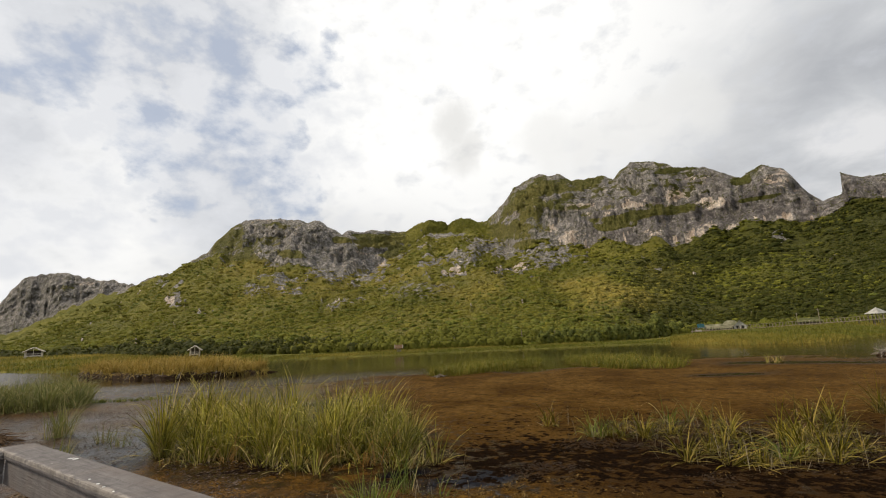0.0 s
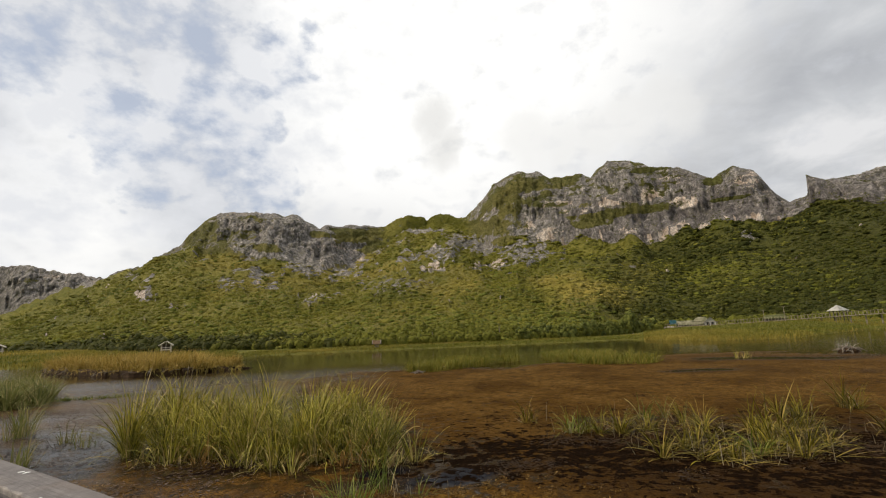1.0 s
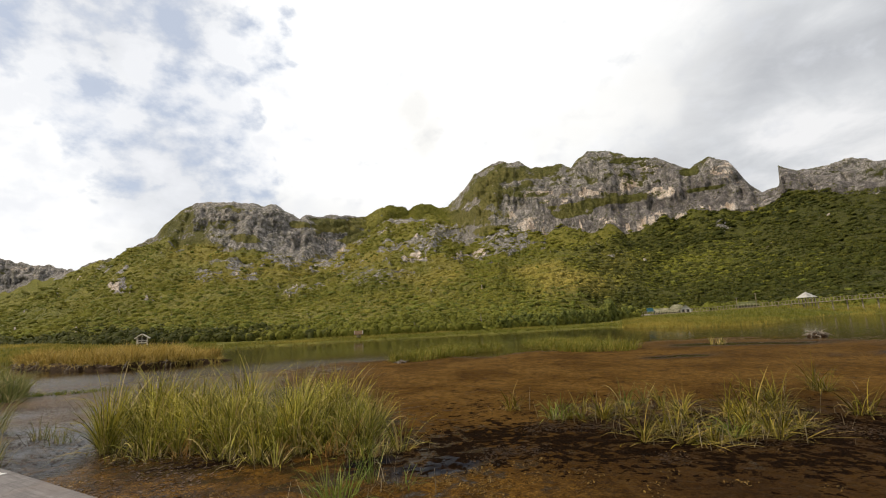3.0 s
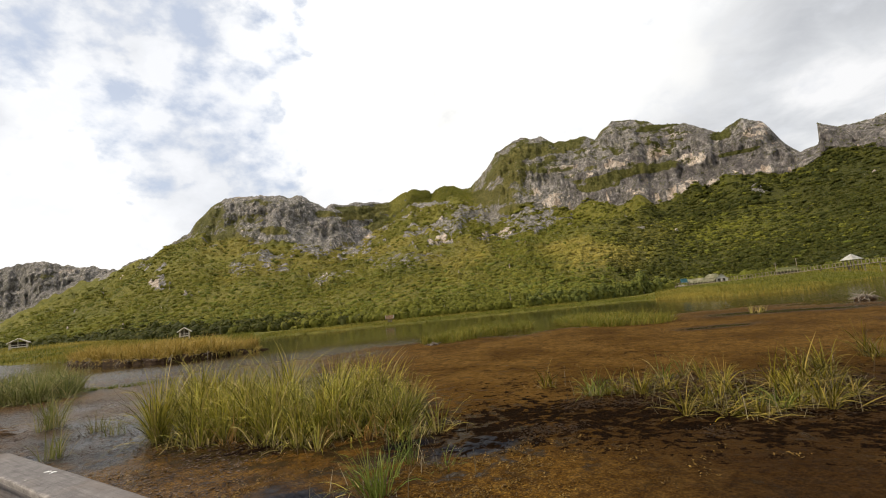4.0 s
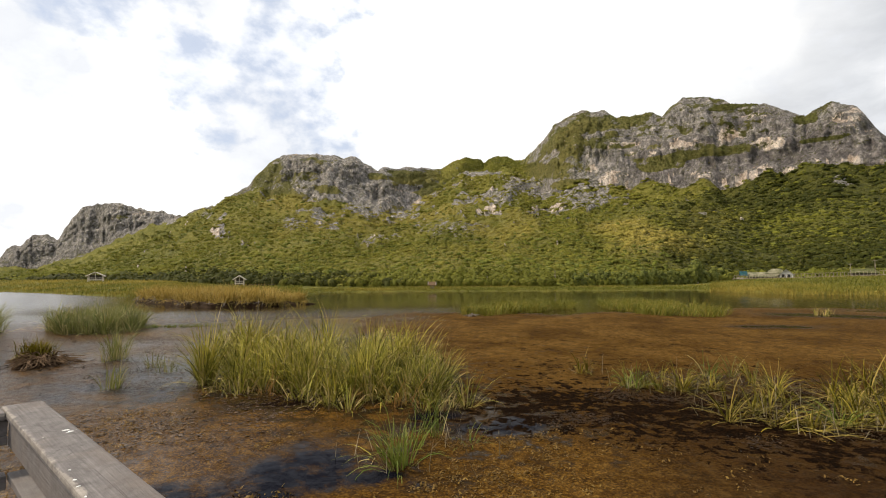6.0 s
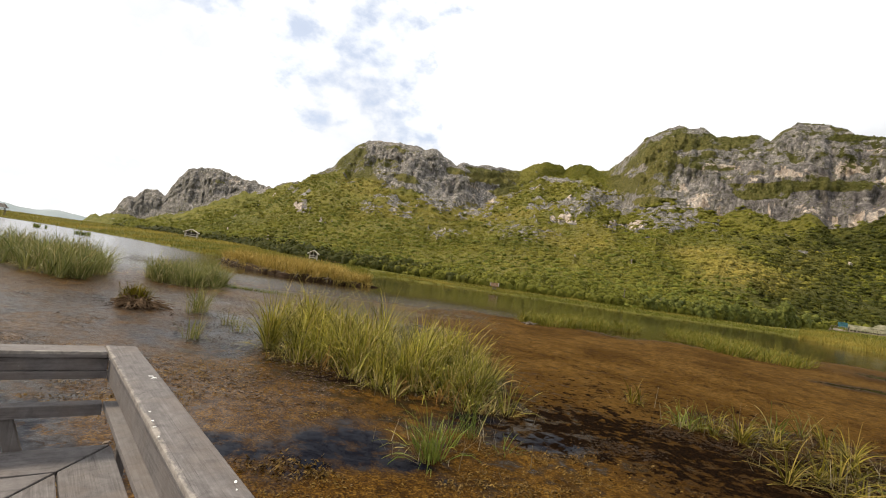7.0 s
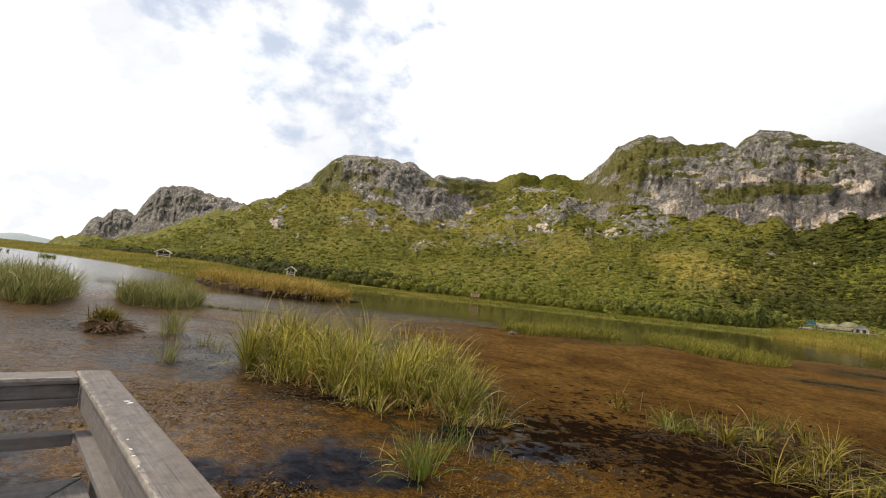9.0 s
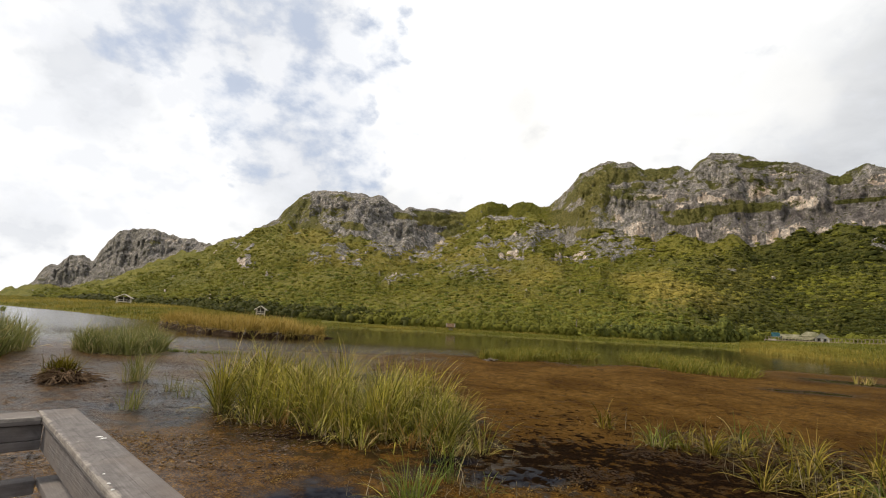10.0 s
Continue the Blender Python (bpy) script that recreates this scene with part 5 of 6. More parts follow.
# clumps beyond the bench corner, and single tufts in the shiny water
bed_a = [(-32.0, 12.6), (-26.5, 11.8), (-21.0, 11.4), (-20.8, 12.4), (-23.6, 15.0), (-27.0, 17.2), (-36.0, 17.0)]
reed_clump(61, in_polygon(bed_a, 270, rng), 20, 2.1 * 0.85, "bed of tall grey-green reeds in open water", 160, "reeds past the bench", width=0.036, mat=GREY_REED, flop=0.18, droop=0.7, splay=0.2, wind=0.3)
bed_b = [(-23.6, 17.0), (-21.2, 15.5), (-19.4, 15.8), (-18.6, 17.0), (-20.5, 19.4), (-24.2, 19.0)]
reed_clump(62, in_polygon(bed_b, 130, rng), 20, 1.65 * 0.85, "small bed of grey-green reeds in water", 60, "reeds past the bench", width=0.034, mat=GREY_REED, flop=0.18, droop=0.7, splay=0.2, wind=0.3)
for i, ((x, y), k, tall) in enumerate([((-9.3, 8.2), 3, 0.75), ((-12.7, 11.0), 5, 1.35), ((-13.4, 11.8), 4, 1.1), ((-10.4, 10.3), 4, 0.55), ((-9.4, 9.9), 2, 0.5), ((-8.6, 10.2), 3, 0.6)]):
    c = np.array([x, y]) + rng.randn(k, 2) * 0.12
    reed_clump(70 + i, c, 18, tall, "single slim tuft of reeds in shiny water", 10, "single tufts", width=0.016, mat=GREY_REED)
# dark tufts far out in the bright water
for i, ((x, y), k) in enumerate([((-107.7, 53.0), 10), ((-91.4, 51.7), 12)]):
    c = np.array([x, y]) + rng.randn(k, 2) * np.array([1.1, 0.5])
    reed_clump(95 + i, c, 16, 1.1, "low dark tuft of reeds far out in bright water", 0, "tufts in the bright water", width=0.09, mat=FRESH_REED)
# clumps across the channel
mid_a = [(-6.0, 28.9), (-4.4, 28.6), (-2.5, 31.5), (1.0, 37.0), (1.0, 40.0), (-3.5, 38.0), (-6.5, 32.0)]
reed_clump(81, in_polygon(mid_a, 200, rng), 24, 0.95, "low bed of pale green reeds across the channel", 40, "reeds across the channel", width=0.032, mat=FAR_REED, dry_share=0.1, droop=0.8, flop=0.2, splay=0.3, spread=0.3)
mid_b = [(3.0, 43.0), (3.4, 38.0), (5.6, 30.8), (9.2, 30.3), (10.5, 33.0), (9.0, 41.0), (6.0, 45.0)]
reed_clump(82, in_polygon(mid_b, 260, rng), 24, 0.95, "low bed of pale green reeds across the channel", 40, "reeds across the channel", width=0.032, mat=FAR_REED, dry_share=0.1, droop=0.8, flop=0.2, splay=0.3, spread=0.3)
reed_clump(83, np.array([(15.6, 32.9), (15.9, 33.0), (15.3, 33.2)]), 22, 0.7, "lone pale tuft of reeds on brown weed", 20, "reeds across the channel", width=0.04, dry_share=0.5)

# the golden reed bed on the point
gold = [(-48.0, 44.0), (-42.5, 40.0), (-36.0, 36.4), (-28.5, 33.6), (-25.2, 34.9), (-24.0, 38.5), (-25.0, 43.0), (-31.0, 43.5), (-40.0, 48.0)]
gold_spots = in_polygon(gold, 560, rng)
edge_t = np.clip(rng.choice(np.linspace(0.0, 4.3, 17), 130) + rng.randn(130) * 0.07, 0, 4.3)
gold_edge = np.array([(-47.5, 43.0), (-42.3, 39.3), (-36.0, 35.8), (-28.5, 33.0), (-24.8, 34.1), (-23.4, 38.0)])
edge_spots = np.stack([np.interp(edge_t, np.arange(6), gold_edge[:, 0]) + 0.25, np.interp(edge_t, np.arange(6), gold_edge[:, 1]) + 0.65], -1) + rng.randn(130, 2) * 0.22
gold_tall = 1.80 - 0.50 * smoothstep(np.degrees(np.arctan2(gold_spots[:, 0], gold_spots[:, 1])), -36.5, -31.5)
reed_clump(91, gold_spots, 20, gold_tall, "long bed of golden dry reeds above a dark waterline", 160, "", width=0.075, dry_share=0.6, flop=0.15, droop=0.6, spread=0.3, mat=GOLD_REED, z=0.1)
reed_clump(93, edge_spots, 16, 0.95, "golden reeds hanging over the dark bank", 60, "", width=0.07, dry_share=0.5, flop=0.35, splay=0.6, droop=0.9, spread=0.25, mat=GOLD_REED, z=0.35)

reed_clump(92, np.array([-24.4, 38.0]) + rng.randn(26, 2) * np.array([0.8, 1.6]), 20, 0.6, "low tail of golden reeds at the water's edge", 20, "", width=0.05, dry_share=0.5, flop=0.3, mat=GOLD_REED)


def make_peat_bank():
    """The eroded dark edge under the golden reeds, with pale roots hanging out of it; its darkness also stands in for
    the reeds' shade.
    """
    rng = np.random.RandomState(77)
    root = tagged(new("peat_bank"), "eroded peat bank with pale roots, dark also for the reeds' shade", "bank")
    line = np.array([(-47.5, 43.0), (-42.3, 39.3), (-36.0, 35.8), (-28.5, 33.0), (-24.8, 34.1), (-23.4, 38.0)])
    t = np.linspace(0, len(line) - 1, 150)
    px, py = np.interp(t, np.arange(len(line)), line[:, 0]), np.interp(t, np.arange(len(line)), line[:, 1])
    rows = []
    end = smoothstep(t, 0, 0.4) * (1 - smoothstep(t, 4.1, 5.0))
    for back, high in ((0.10, -0.15), (0.28, 0.20), (0.18, 0.42), (0.5, 0.50), (1.6, 0.44), (2.4, -0.1)):
        bx = px + 0.4 * back + 0.22 * fbm(px * 1.1, py * 1.1, back + 3.0, 3)
        by = py + 0.9 * back + 0.30 * fbm(px * 1.3, py * 1.3, back + 7.0, 3)
        rows.append(np.stack([bx, by, high * (0.35 + 0.65 * end) * (0.75 + 0.55 * fbm(px * 0.45, py * 0.45, 2.0, 3)) + 0.13 * fbm(px * 2.7, py * 2.7, back, 3) * (high > 0)], -1))
    # dark peat colour doubles as the shadow beneath the reeds
    part("peat", mesh_of("peat", np.concatenate(rows), grid_faces(6, 150), PEAT, True), PEAT, root)
    for k in range(30):
        i = int(rng.uniform(12, 130))
        x, y = px[i], py[i] - 0.25
        p0 = Vector((x, y + 0.45, rng.uniform(0.3, 0.75)))
        p2 = Vector((x + rng.uniform(-0.7, 0.7), y - rng.uniform(0.1, 0.5), rng.uniform(-0.02, 0.35)))
        part("root", rod_bm([p0, (p0 + p2) / 2 + Vector((0, 0, rng.uniform(0, 0.12))), p2], [0.022, 0.02, 0.01], 5), DEADWOOD, root, "bleached root")


make_peat_bank()
weed = np.stack([rng.uniform(-20.4, -16.4, 60), np.zeros(60)], -1)
weed[:, 1] = 19.3 + 0.42 * (weed[:, 0] + 18.4) + rng.randn(60) * 0.22
reed_clump(97, weed, 16, 0.24, "low strip of dark green water weed", 0, "", width=0.03, dry_share=0.15, flop=0.6, spread=0.25, mat=FRESH_REED)


def flakes(name, label, centres, per, spread, size, tilt, rise, mat, seed):
    """Small bent leaves in loose clumps on the water: two facets each, tilted at random, heaped towards each clump's middle."""
    rng = np.random.RandomState(seed)
    n = len(centres) * per
    k = np.repeat(np.arange(len(centres)), per)
    off = rng.randn(n, 2) * spread * rng.uniform(0.5, 1.4, len(centres))[k][:, None]
    far = np.hypot(off[:, 0], off[:, 1]) / spread
    p = np.concatenate([centres[k] + off, (0.006 + rise * rng.rand(n) * np.exp(-far ** 2))[:, None]], 1)
    turn = rng.rand(n) * 6.283
    long_way = np.stack([np.cos(turn), np.sin(turn), rng.randn(n) * tilt], -1)
    side = np.stack([-np.sin(turn), np.cos(turn), rng.randn(n) * tilt], -1)
    a = size * rng.uniform(0.5, 1.5, n)[:, None]
    b = a * rng.uniform(0.25, 0.6, n)[:, None]
    lift = np.array([0, 0, 1.0]) * a * rng.uniform(0.0, 0.5, n)[:, None]
    v = np.stack([p - long_way * a, p + side * b + lift * 0.4, p + long_way * a, p - side * b + lift * 0.4], 1).reshape(-1, 3)
    v[:, 2] = np.maximum(v[:, 2], 0.003)
    o = (np.arange(n) * 4)[:, None]
    f = np.concatenate([o + np.array([[0, 3, 1]]), o + np.array([[1, 3, 2]])])
    tone = np.clip(rng.rand(len(centres))[k] * 0.7 + rng.rand(n) * 0.5 - 0.1, 0, 1)
    ob = new(name, mesh_of(name, v, f, mat, False, dry=np.zeros(4 * n), tone=np.repeat(tone, 4)))
    tagged(ob, label, "water weed", kind="stuff")


def make_floating_weed():
    rng = np.random.RandomState(66)
    c = np.stack([rng.uniform(-7.5, 5.0, 5200), rng.uniform(2.4, 8.0, 5200)], -1)
    x, y = c.T
    open_water = 1.5 * blob(x, y, -4.0, 4.45, 0.75, 0.4) + 1.7 * blob(x, y, -3.3, 5.1, 0.85, 0.5) + 1.6 * blob(x, y, -2.6, 5.5, 0.9, 0.5) + blob(x, y, -3.0, 6.2, 0.8, 0.6) + 1.5 * blob(x, y, -1.25, 7.75, 0.8, 0.65) + 0.8 * blob(x, y, -6.6, 7.6, 2.6, 0.7) + 1.2 * blob(x, y, -6.1, 3.3, 1.5, 0.6)
    patch = fbm(x * 0.8, y * 1.1, 41.0, 4)
    keep = (open_water < 0.35 + 0.2 * rng.rand(len(x))) & (patch > -0.25 + 0.5 * rng.rand(len(x)) * (x < -1.5)) & (rng.rand(len(x)) < np.interp(np.hypot(x, y), [3, 8.5], [1.0, 0.55])) & (rng.rand(len(x)) < np.where(x + 0.5 * (y - 5) < -2.6, 0.40, 1.0)) & (rng.rand(len(x)) < 1 - 0.96 * smoothstep(x, -1.4, 0.8))
    flakes("floating_weed", "ochre-brown weed floating in clumps on shallow water", c[keep], 15, 0.085, 0.017, 0.45, 0.030, WEED_LEAF, 67)
    c = np.array([(-3.35, 4.45), (-3.2, 4.5), (-3.05, 4.45), (-2.95, 4.6), (-3.5, 4.2), (-2.8, 4.5), (-2.6, 4.45), (-3.25, 4.25)])
    flakes("weed_tips", "pale ochre weed tips standing out of the water", c, 45, 0.11, 0.022, 0.8, 0.05, WEED_LEAF, 68)
    c = np.stack([rng.uniform(-1.8, 7.0, 3000), rng.uniform(7.4, 12.5, 3000)], -1)
    keep = (fbm(c[:, 0] * 0.7, c[:, 1] * 1.2, 43.0, 4) > -0.05) & (c[:, 0] > -0.6 + 0.5 * (c[:, 1] - 7.4))
    flakes("peat_crumbs", "brown crumbs of rotting weed on black mud", c[keep], 12, 0.15, 0.026, 0.20, 0.014, PEAT_LEAF, 69)
    c = np.stack([rng.uniform(-21, -4.5, 3400), rng.uniform(4.0, 16.0, 3400)], -1)
    keep = (np.abs(np.degrees(np.arctan2(c[:, 0], c[:, 1]))) < 72) & (fbm(c[:, 0] * 0.5, c[:, 1] * 0.8, 44.0, 4) > -0.1)
    flakes("drifting_flecks", "flecks of brown leaf drifting on open water", c[keep], 10, 0.30, 0.034, 0.14, 0.006, DRIFT_LEAF, 70)


make_floating_weed()


def marsh_band(name, label, lo, hi, near, far, n, tall, dry, seed, width):
    """Grass over a stretch of marsh, between two distances from the water's edge."""
    rng = np.random.RandomState(seed)
    a = rng.uniform(lo, hi, n)
    r = shore_at(a) + near + (far - near) * rng.rand(n) ** 1.3
    z = land_height(a, r)
    ok = (z > -0.25) & (r < foot_at(a) + 6)
    a, r, z = a[ok], r[ok], z[ok]
    b = np.stack([r * np.sin(np.radians(a)), r * np.cos(np.radians(a)), z - 0.05], -1)
    m = len(b)
    patch = fbm(b[:, 0] * 0.08, b[:, 1] * 0.08, seed, 3)
    h = tall * rng.uniform(0.5, 1.1, m) * (1 + 0.35 * patch)
    d = np.clip(dry + 0.5 * patch + rng.uniform(-0.25, 0.25, m), 0, 1)
    ob = new(name, blades(b, h, rng.rand(m) * 6.283, rng.uniform(0.1, 0.7, m), width * rng.uniform(0.6, 1.4, m), rng, d, name, FAR_REED))
    tagged(ob, label, "grass", kind="stuff")


marsh_band("west_marsh_grass", "green marsh grass beyond the open water", -84, -44, -1, 90, 32000, 0.75, 0.34, 101, 0.08)
marsh_band("point_marsh_grass", "green marsh grass behind the golden reeds", -46, -31, -2, 75, 12000, 0.8, 0.1, 102, 0.09)
marsh_band("bank_grass", "pale green grass along the far bank", -33, 17, -1.5, 34, 28000, 0.5, 0.08, 103, 0.05)
marsh_band("east_bank_edge", "pale dry tussocks along the edge of the bank", 16, 38, -1.8, 2.5, 3600, 0.6, 0.62, 105, 0.06)
marsh_band("east_marsh_grass", "yellow-green grass on the bank below the footbridge", 16, 52, -1.5, 66, 38000, 0.7, 0.14, 104, 0.05)


# ---- drift and mounds ----
def twig_heap(x, y, spread, tall, n, seed, label, greens=0, thick=1.0, bark=None):
    rg = random.Random(seed)
    root = tagged(new("brush_mound"), label, "brush heap")
    root.location = (x, y, 0)
    bm = bmesh.new()
    bmesh.ops.create_icosphere(bm, subdivisions=3, radius=1.0, matrix=Matrix.Diagonal((spread * 0.6, spread * 0.45, tall * 0.28, 1)))
    for v in bm.verts:
        v.co *= 1 + 0.35 * noise.noise(v.co * 5 + Vector((seed, 0, 0)))
        v.co.z = max(v.co.z, -0.1)
    part("peat_heap", bm, PEAT, root)
    for i in range(n):
        a = rg.uniform(0, 6.283)
        s = rg.uniform(0.35, 1.0) ** 0.8 * spread * (0.8 + 0.25 * math.sin(a * 3 + seed))
        high = tall * (0.62 - 0.50 * (s / spread)) * rg.uniform(0.6, 1.2)
        off = rg.uniform(-0.9, 0.9)
        p0 = Vector((math.cos(a + off) * s * 0.35, math.sin(a + off) * s * 0.3, max(high, 0.06)))
        p2 = Vector((math.cos(a) * s * 1.2, math.sin(a) * s * 0.9, rg.uniform(-0.04, 0.10) * tall / 0.6))
        if rg.random() < 0.10:
            p2.z += tall * rg.uniform(0.2, 0.6)
        p1 = (p0 + p2) / 2 + Vector((rg.uniform(-0.08, 0.08), rg.uniform(-0.08, 0.08), tall * rg.uniform(0.02, 0.16)))
        part("twig", rod_bm([p0, p1, p2], [0.020 * thick, 0.016 * thick, 0.007 * thick], 5), bark, root)
    if greens:
        rng2 = np.random.RandomState(seed)
        c = rng2.randn(greens, 2) * spread * 0.13 + np.array([-0.25, 0.05]) * spread
        tagged(part("foliage", tuft_blades(c, 18, tall * 0.85, rng2, "foliage", width=0.030, flop=0.3, z=tall * 0.28, mat=MAT_REED, dry_share=0.12), REED, root, "green leafy shoots"), kind="stuff")
    return root


twig_heap(-13.95, 9.95, 1.05, 0.66, 230, 5, "heap of dead brown twigs with green shoots in water", 20, 1.0, BROWN_TWIG)
twig_heap(-5.3, 28.5, 0.55, 0.30, 14, 12, "small heap of dark drift beside pale reeds", 0, 1.6, DEADWOOD)
twig_heap(24.2, 36.4, 1.05, 0.9, 40, 8, "bleached driftwood heap on brown weed", 0, 1.8, DEADWOOD)

# ---- the timber bench with its back rail, at the corner of the platform ----
TOP, SEAT, DECK = CAP_TOP, 0.94, 0.48
# bench and platform, drawn at 5:4, shrink about the camera to fit its view
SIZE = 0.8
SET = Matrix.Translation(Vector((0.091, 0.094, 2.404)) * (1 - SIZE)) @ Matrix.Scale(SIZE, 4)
EAST_WAY, EAST_OUT = Vector((0.901, -0.434, 0)), Vector((0.434, 0.901, 0))
WEST_WAY, WEST_OUT = Vector((-0.54, -0.842, 0)), Vector((-0.842, 0.54, 0))


def meet(e, w):
    """The point that lies e along the east run's outward axis and w along the west run's."""
    d = EAST_OUT.x * WEST_OUT.y - EAST_OUT.y * WEST_OUT.x
    return Vector(((e * WEST_OUT.y - EAST_OUT.y * w) / d, (EAST_OUT.x * w - e * WEST_OUT.x) / d, 0))


def plank_bm(corners, z, thick, bevel=0.006, wear=0.0025, seed=0):
    """A board from its four plan corners, with rounded, slightly uneven edges."""
    bm = bmesh.new()
    lo = [bm.verts.new((c[0], c[1], z - thick)) for c in corners]
    hi = [bm.verts.new((c[0], c[1], z)) for c in corners]
    bm.faces.new(hi)
    bm.faces.new(lo[::-1])
    for i in range(4):
        j = (i + 1) % 4
        bm.faces.new((lo[i], lo[j], hi[j], hi[i]))
    bmesh.ops.recalc_face_normals(bm, faces=bm.faces[:])
    bmesh.ops.bevel(bm, geom=bm.edges[:], offset=bevel, segments=2, affect="EDGES", profile=0.6)
    long_edges = [e for e in bm.edges if e.calc_length() > 0.6]
    bmesh.ops.subdivide_edges(bm, edges=long_edges, cuts=14, use_grid_fill=True)
    for v in bm.verts:
        v.co += noise.noise_vector(v.co * 4 + Vector((seed * 3.1, seed, 0))) * wear
    return bm


def laid(bm, way_dir, out_dir, origin):
    """Turns a board's mesh into its own axes, x along the board, and gives its pose."""
    m = Matrix((( way_dir.x, out_dir.x, 0, origin.x), (way_dir.y, out_dir.y, 0, origin.y), (0, 0, 1, 0), (0, 0, 0, 1)))
    bm.transform(m.inverted())
    return bm, m


def board(name, parent, e_run, inner, outer, z, thick, start, end, seed, label="", **kw):
    """A board along one run: start and end are either metres along it from the corner or a line of the other run."""
    way_dir, out_dir = (EAST_WAY, EAST_OUT) if e_run else (WEST_WAY, WEST_OUT)

    def spot(off, where):
        if isinstance(where, str):
            o = float(where)
            return meet(off, o) if e_run else meet(o, off)
        if isinstance(where, tuple):
            base = meet(off, 0.0) if e_run else meet(0.0, off)
            k = where[0] + where[1] * off
            return meet(off, k) if e_run else meet(k, off)
        base = meet(off, 3.74) if e_run else meet(0.745, off)
        return base + way_dir * where
    corners = [spot(inner, start), spot(inner, end), spot(outer, end), spot(outer, start)]
    bm, m = laid(plank_bm(corners, z, thick, seed=seed, **kw), way_dir, out_dir, corners[0])
    return part(name, bm, BOARD, parent, label, m)


def make_bench():
    root = tagged(new("corner_bench"), "weathered grey timber corner bench with slatted back rail", "bench")
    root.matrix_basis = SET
    board("top_rail", root, True, 0.66, 0.85, TOP, 0.045, "4.085", 6.4, 1, "broad grey cap board spotted with droppings", bevel=0.01)
    board("top_rail", root, False, 3.885, 4.085, TOP - 0.003, 0.045, "0.657", 2.6, 2, bevel=0.008)
    board("back_board", root, True, 0.675, 0.715, TOP - 0.047, 0.145, "3.90", 6.3, 3)
    board("back_board", root, False, 3.905, 3.945, TOP - 0.052, 0.085, "0.672", 2.5, 4)
    board("back_board", root, False, 3.895, 3.935, TOP - 0.141, 0.052, "0.672", 2.5, 7)
    board("middle_rail", root, True, 0.665, 0.77, 1.21, 0.038, "3.80", 6.3, 5)
    board("middle_rail", root, False, 3.76, 3.86, 1.205, 0.075, "0.662", 2.5, 6)
    # seat boards, mitred at the corner, two to each run
    mitre_w, mitre_e = 3.735, 0.745
    for k in range(2):
        e0, e1 = 0.745 - 0.30 * (k + 1) + 0.006, 0.745 - 0.30 * k - 0.006
        w0, w1 = 3.735 - 0.36 * (k + 1) + 0.006, 3.735 - 0.36 * k - 0.006
        ratio = 0.36 / 0.30
        board("seat_board", root, True, e0, e1, SEAT - 0.002 * k, 0.04, (mitre_w - ratio * mitre_e - 0.008, ratio), 6.3, 10 + k)
        board("seat_board", root, False, w0, w1, SEAT + 0.003 - 0.002 * k, 0.04, (mitre_e - mitre_w / ratio - 0.006, 1 / ratio), 2.5, 14 + k)
    # slanting back posts and the legs under the seat
    for e_run, spots in ((True, (0.03, 0.95, 2.3, 3.4, 4.5, 5.6)), (False, (0.50, 1.5, 2.4))):
        way_dir, out_dir = (EAST_WAY, EAST_OUT) if e_run else (WEST_WAY, WEST_OUT)
        foot_off = 0.80 if e_run else 3.815
        for s in spots:
            base = meet(foot_off, 3.74) + way_dir * s if e_run else meet(0.745, foot_off) + way_dir * s
            short = s == 0.50
            bm = box_bm(0.085, 0.055, (1.125 if short else TOP - 0.05) - DECK, 0.005)
            if short:
                for v in bm.verts:
                    v.co.x += 0.33 * (v.co.z - 0.44)
            m = Matrix(((way_dir.x, out_dir.x, 0, base.x), (way_dir.y, out_dir.y, 0, base.y), (0, 0, 1, DECK), (0, 0, 0, 1)))
            part("strut" if short else "back_post", bm, POST, root, at=m)
            front = base - out_dir * 0.5
            m = Matrix(((way_dir.x, out_dir.x, 0, front.x), (way_dir.y, out_dir.y, 0, front.y), (0, 0, 1, DECK), (0, 0, 0, 1)))
            part("leg", box_bm(0.09, 0.09, SEAT - DECK - 0.045, 0.005), POST, root, at=m)
    return root


make_bench()


def make_droppings():
    rg = random.Random(4)
    ob = tagged(new("bird_dropping"), "chalky white bird droppings on the cap board", "stain")
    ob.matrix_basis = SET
    for e, s, size in ((0.80, 0.52, 0.015), (0.812, 0.56, 0.013), (0.80, 0.57, 0.009), (0.69, 1.17, 0.006), (0.68, 1.30, 0.008), (0.675, 1.38, 0.007), (0.67, 1.50, 0.006), (0.825, 2.0, 0.010), (0.81, 2.06, 0.005)):
        c = meet(e, 3.74) + EAST_WAY * s
        bm = bmesh.new()
        bmesh.ops.create_icosphere(bm, subdivisions=2, radius=1.0, matrix=Matrix.Translation((c.x, c.y, TOP + 0.001)) @ Matrix.Rotation(rg.uniform(0, 3), 4, "Z") @ Matrix.Diagonal((size * 1.1, size * 0.55, 0.002, 1)))
        part("splash", bm, DROPPING, ob)


make_droppings()


def make_platform():
    root = tagged(new("platform"), "weathered timber boardwalk platform on posts over water", "platform", kind="structure")
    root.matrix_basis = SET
    n = 22
    for k in range(n):
        e1 = 0.62 - 0.16 * k
        board("deck_board", root, True, e1 - 0.15, e1, DECK, 0.035, "3.78", 6.3, 30 + k, wear=0.002)
    for s in (0.1, 1.6, 3.2, 4.8, 6.1):
        for e in (0.5, -1.6):
            p = meet(e, 3.6) + EAST_WAY * s
            part("pile", rod_bm([(p.x, p.y, -1.5), (p.x, p.y, DECK - 0.036)], [0.07, 0.065], 10), POST, root)


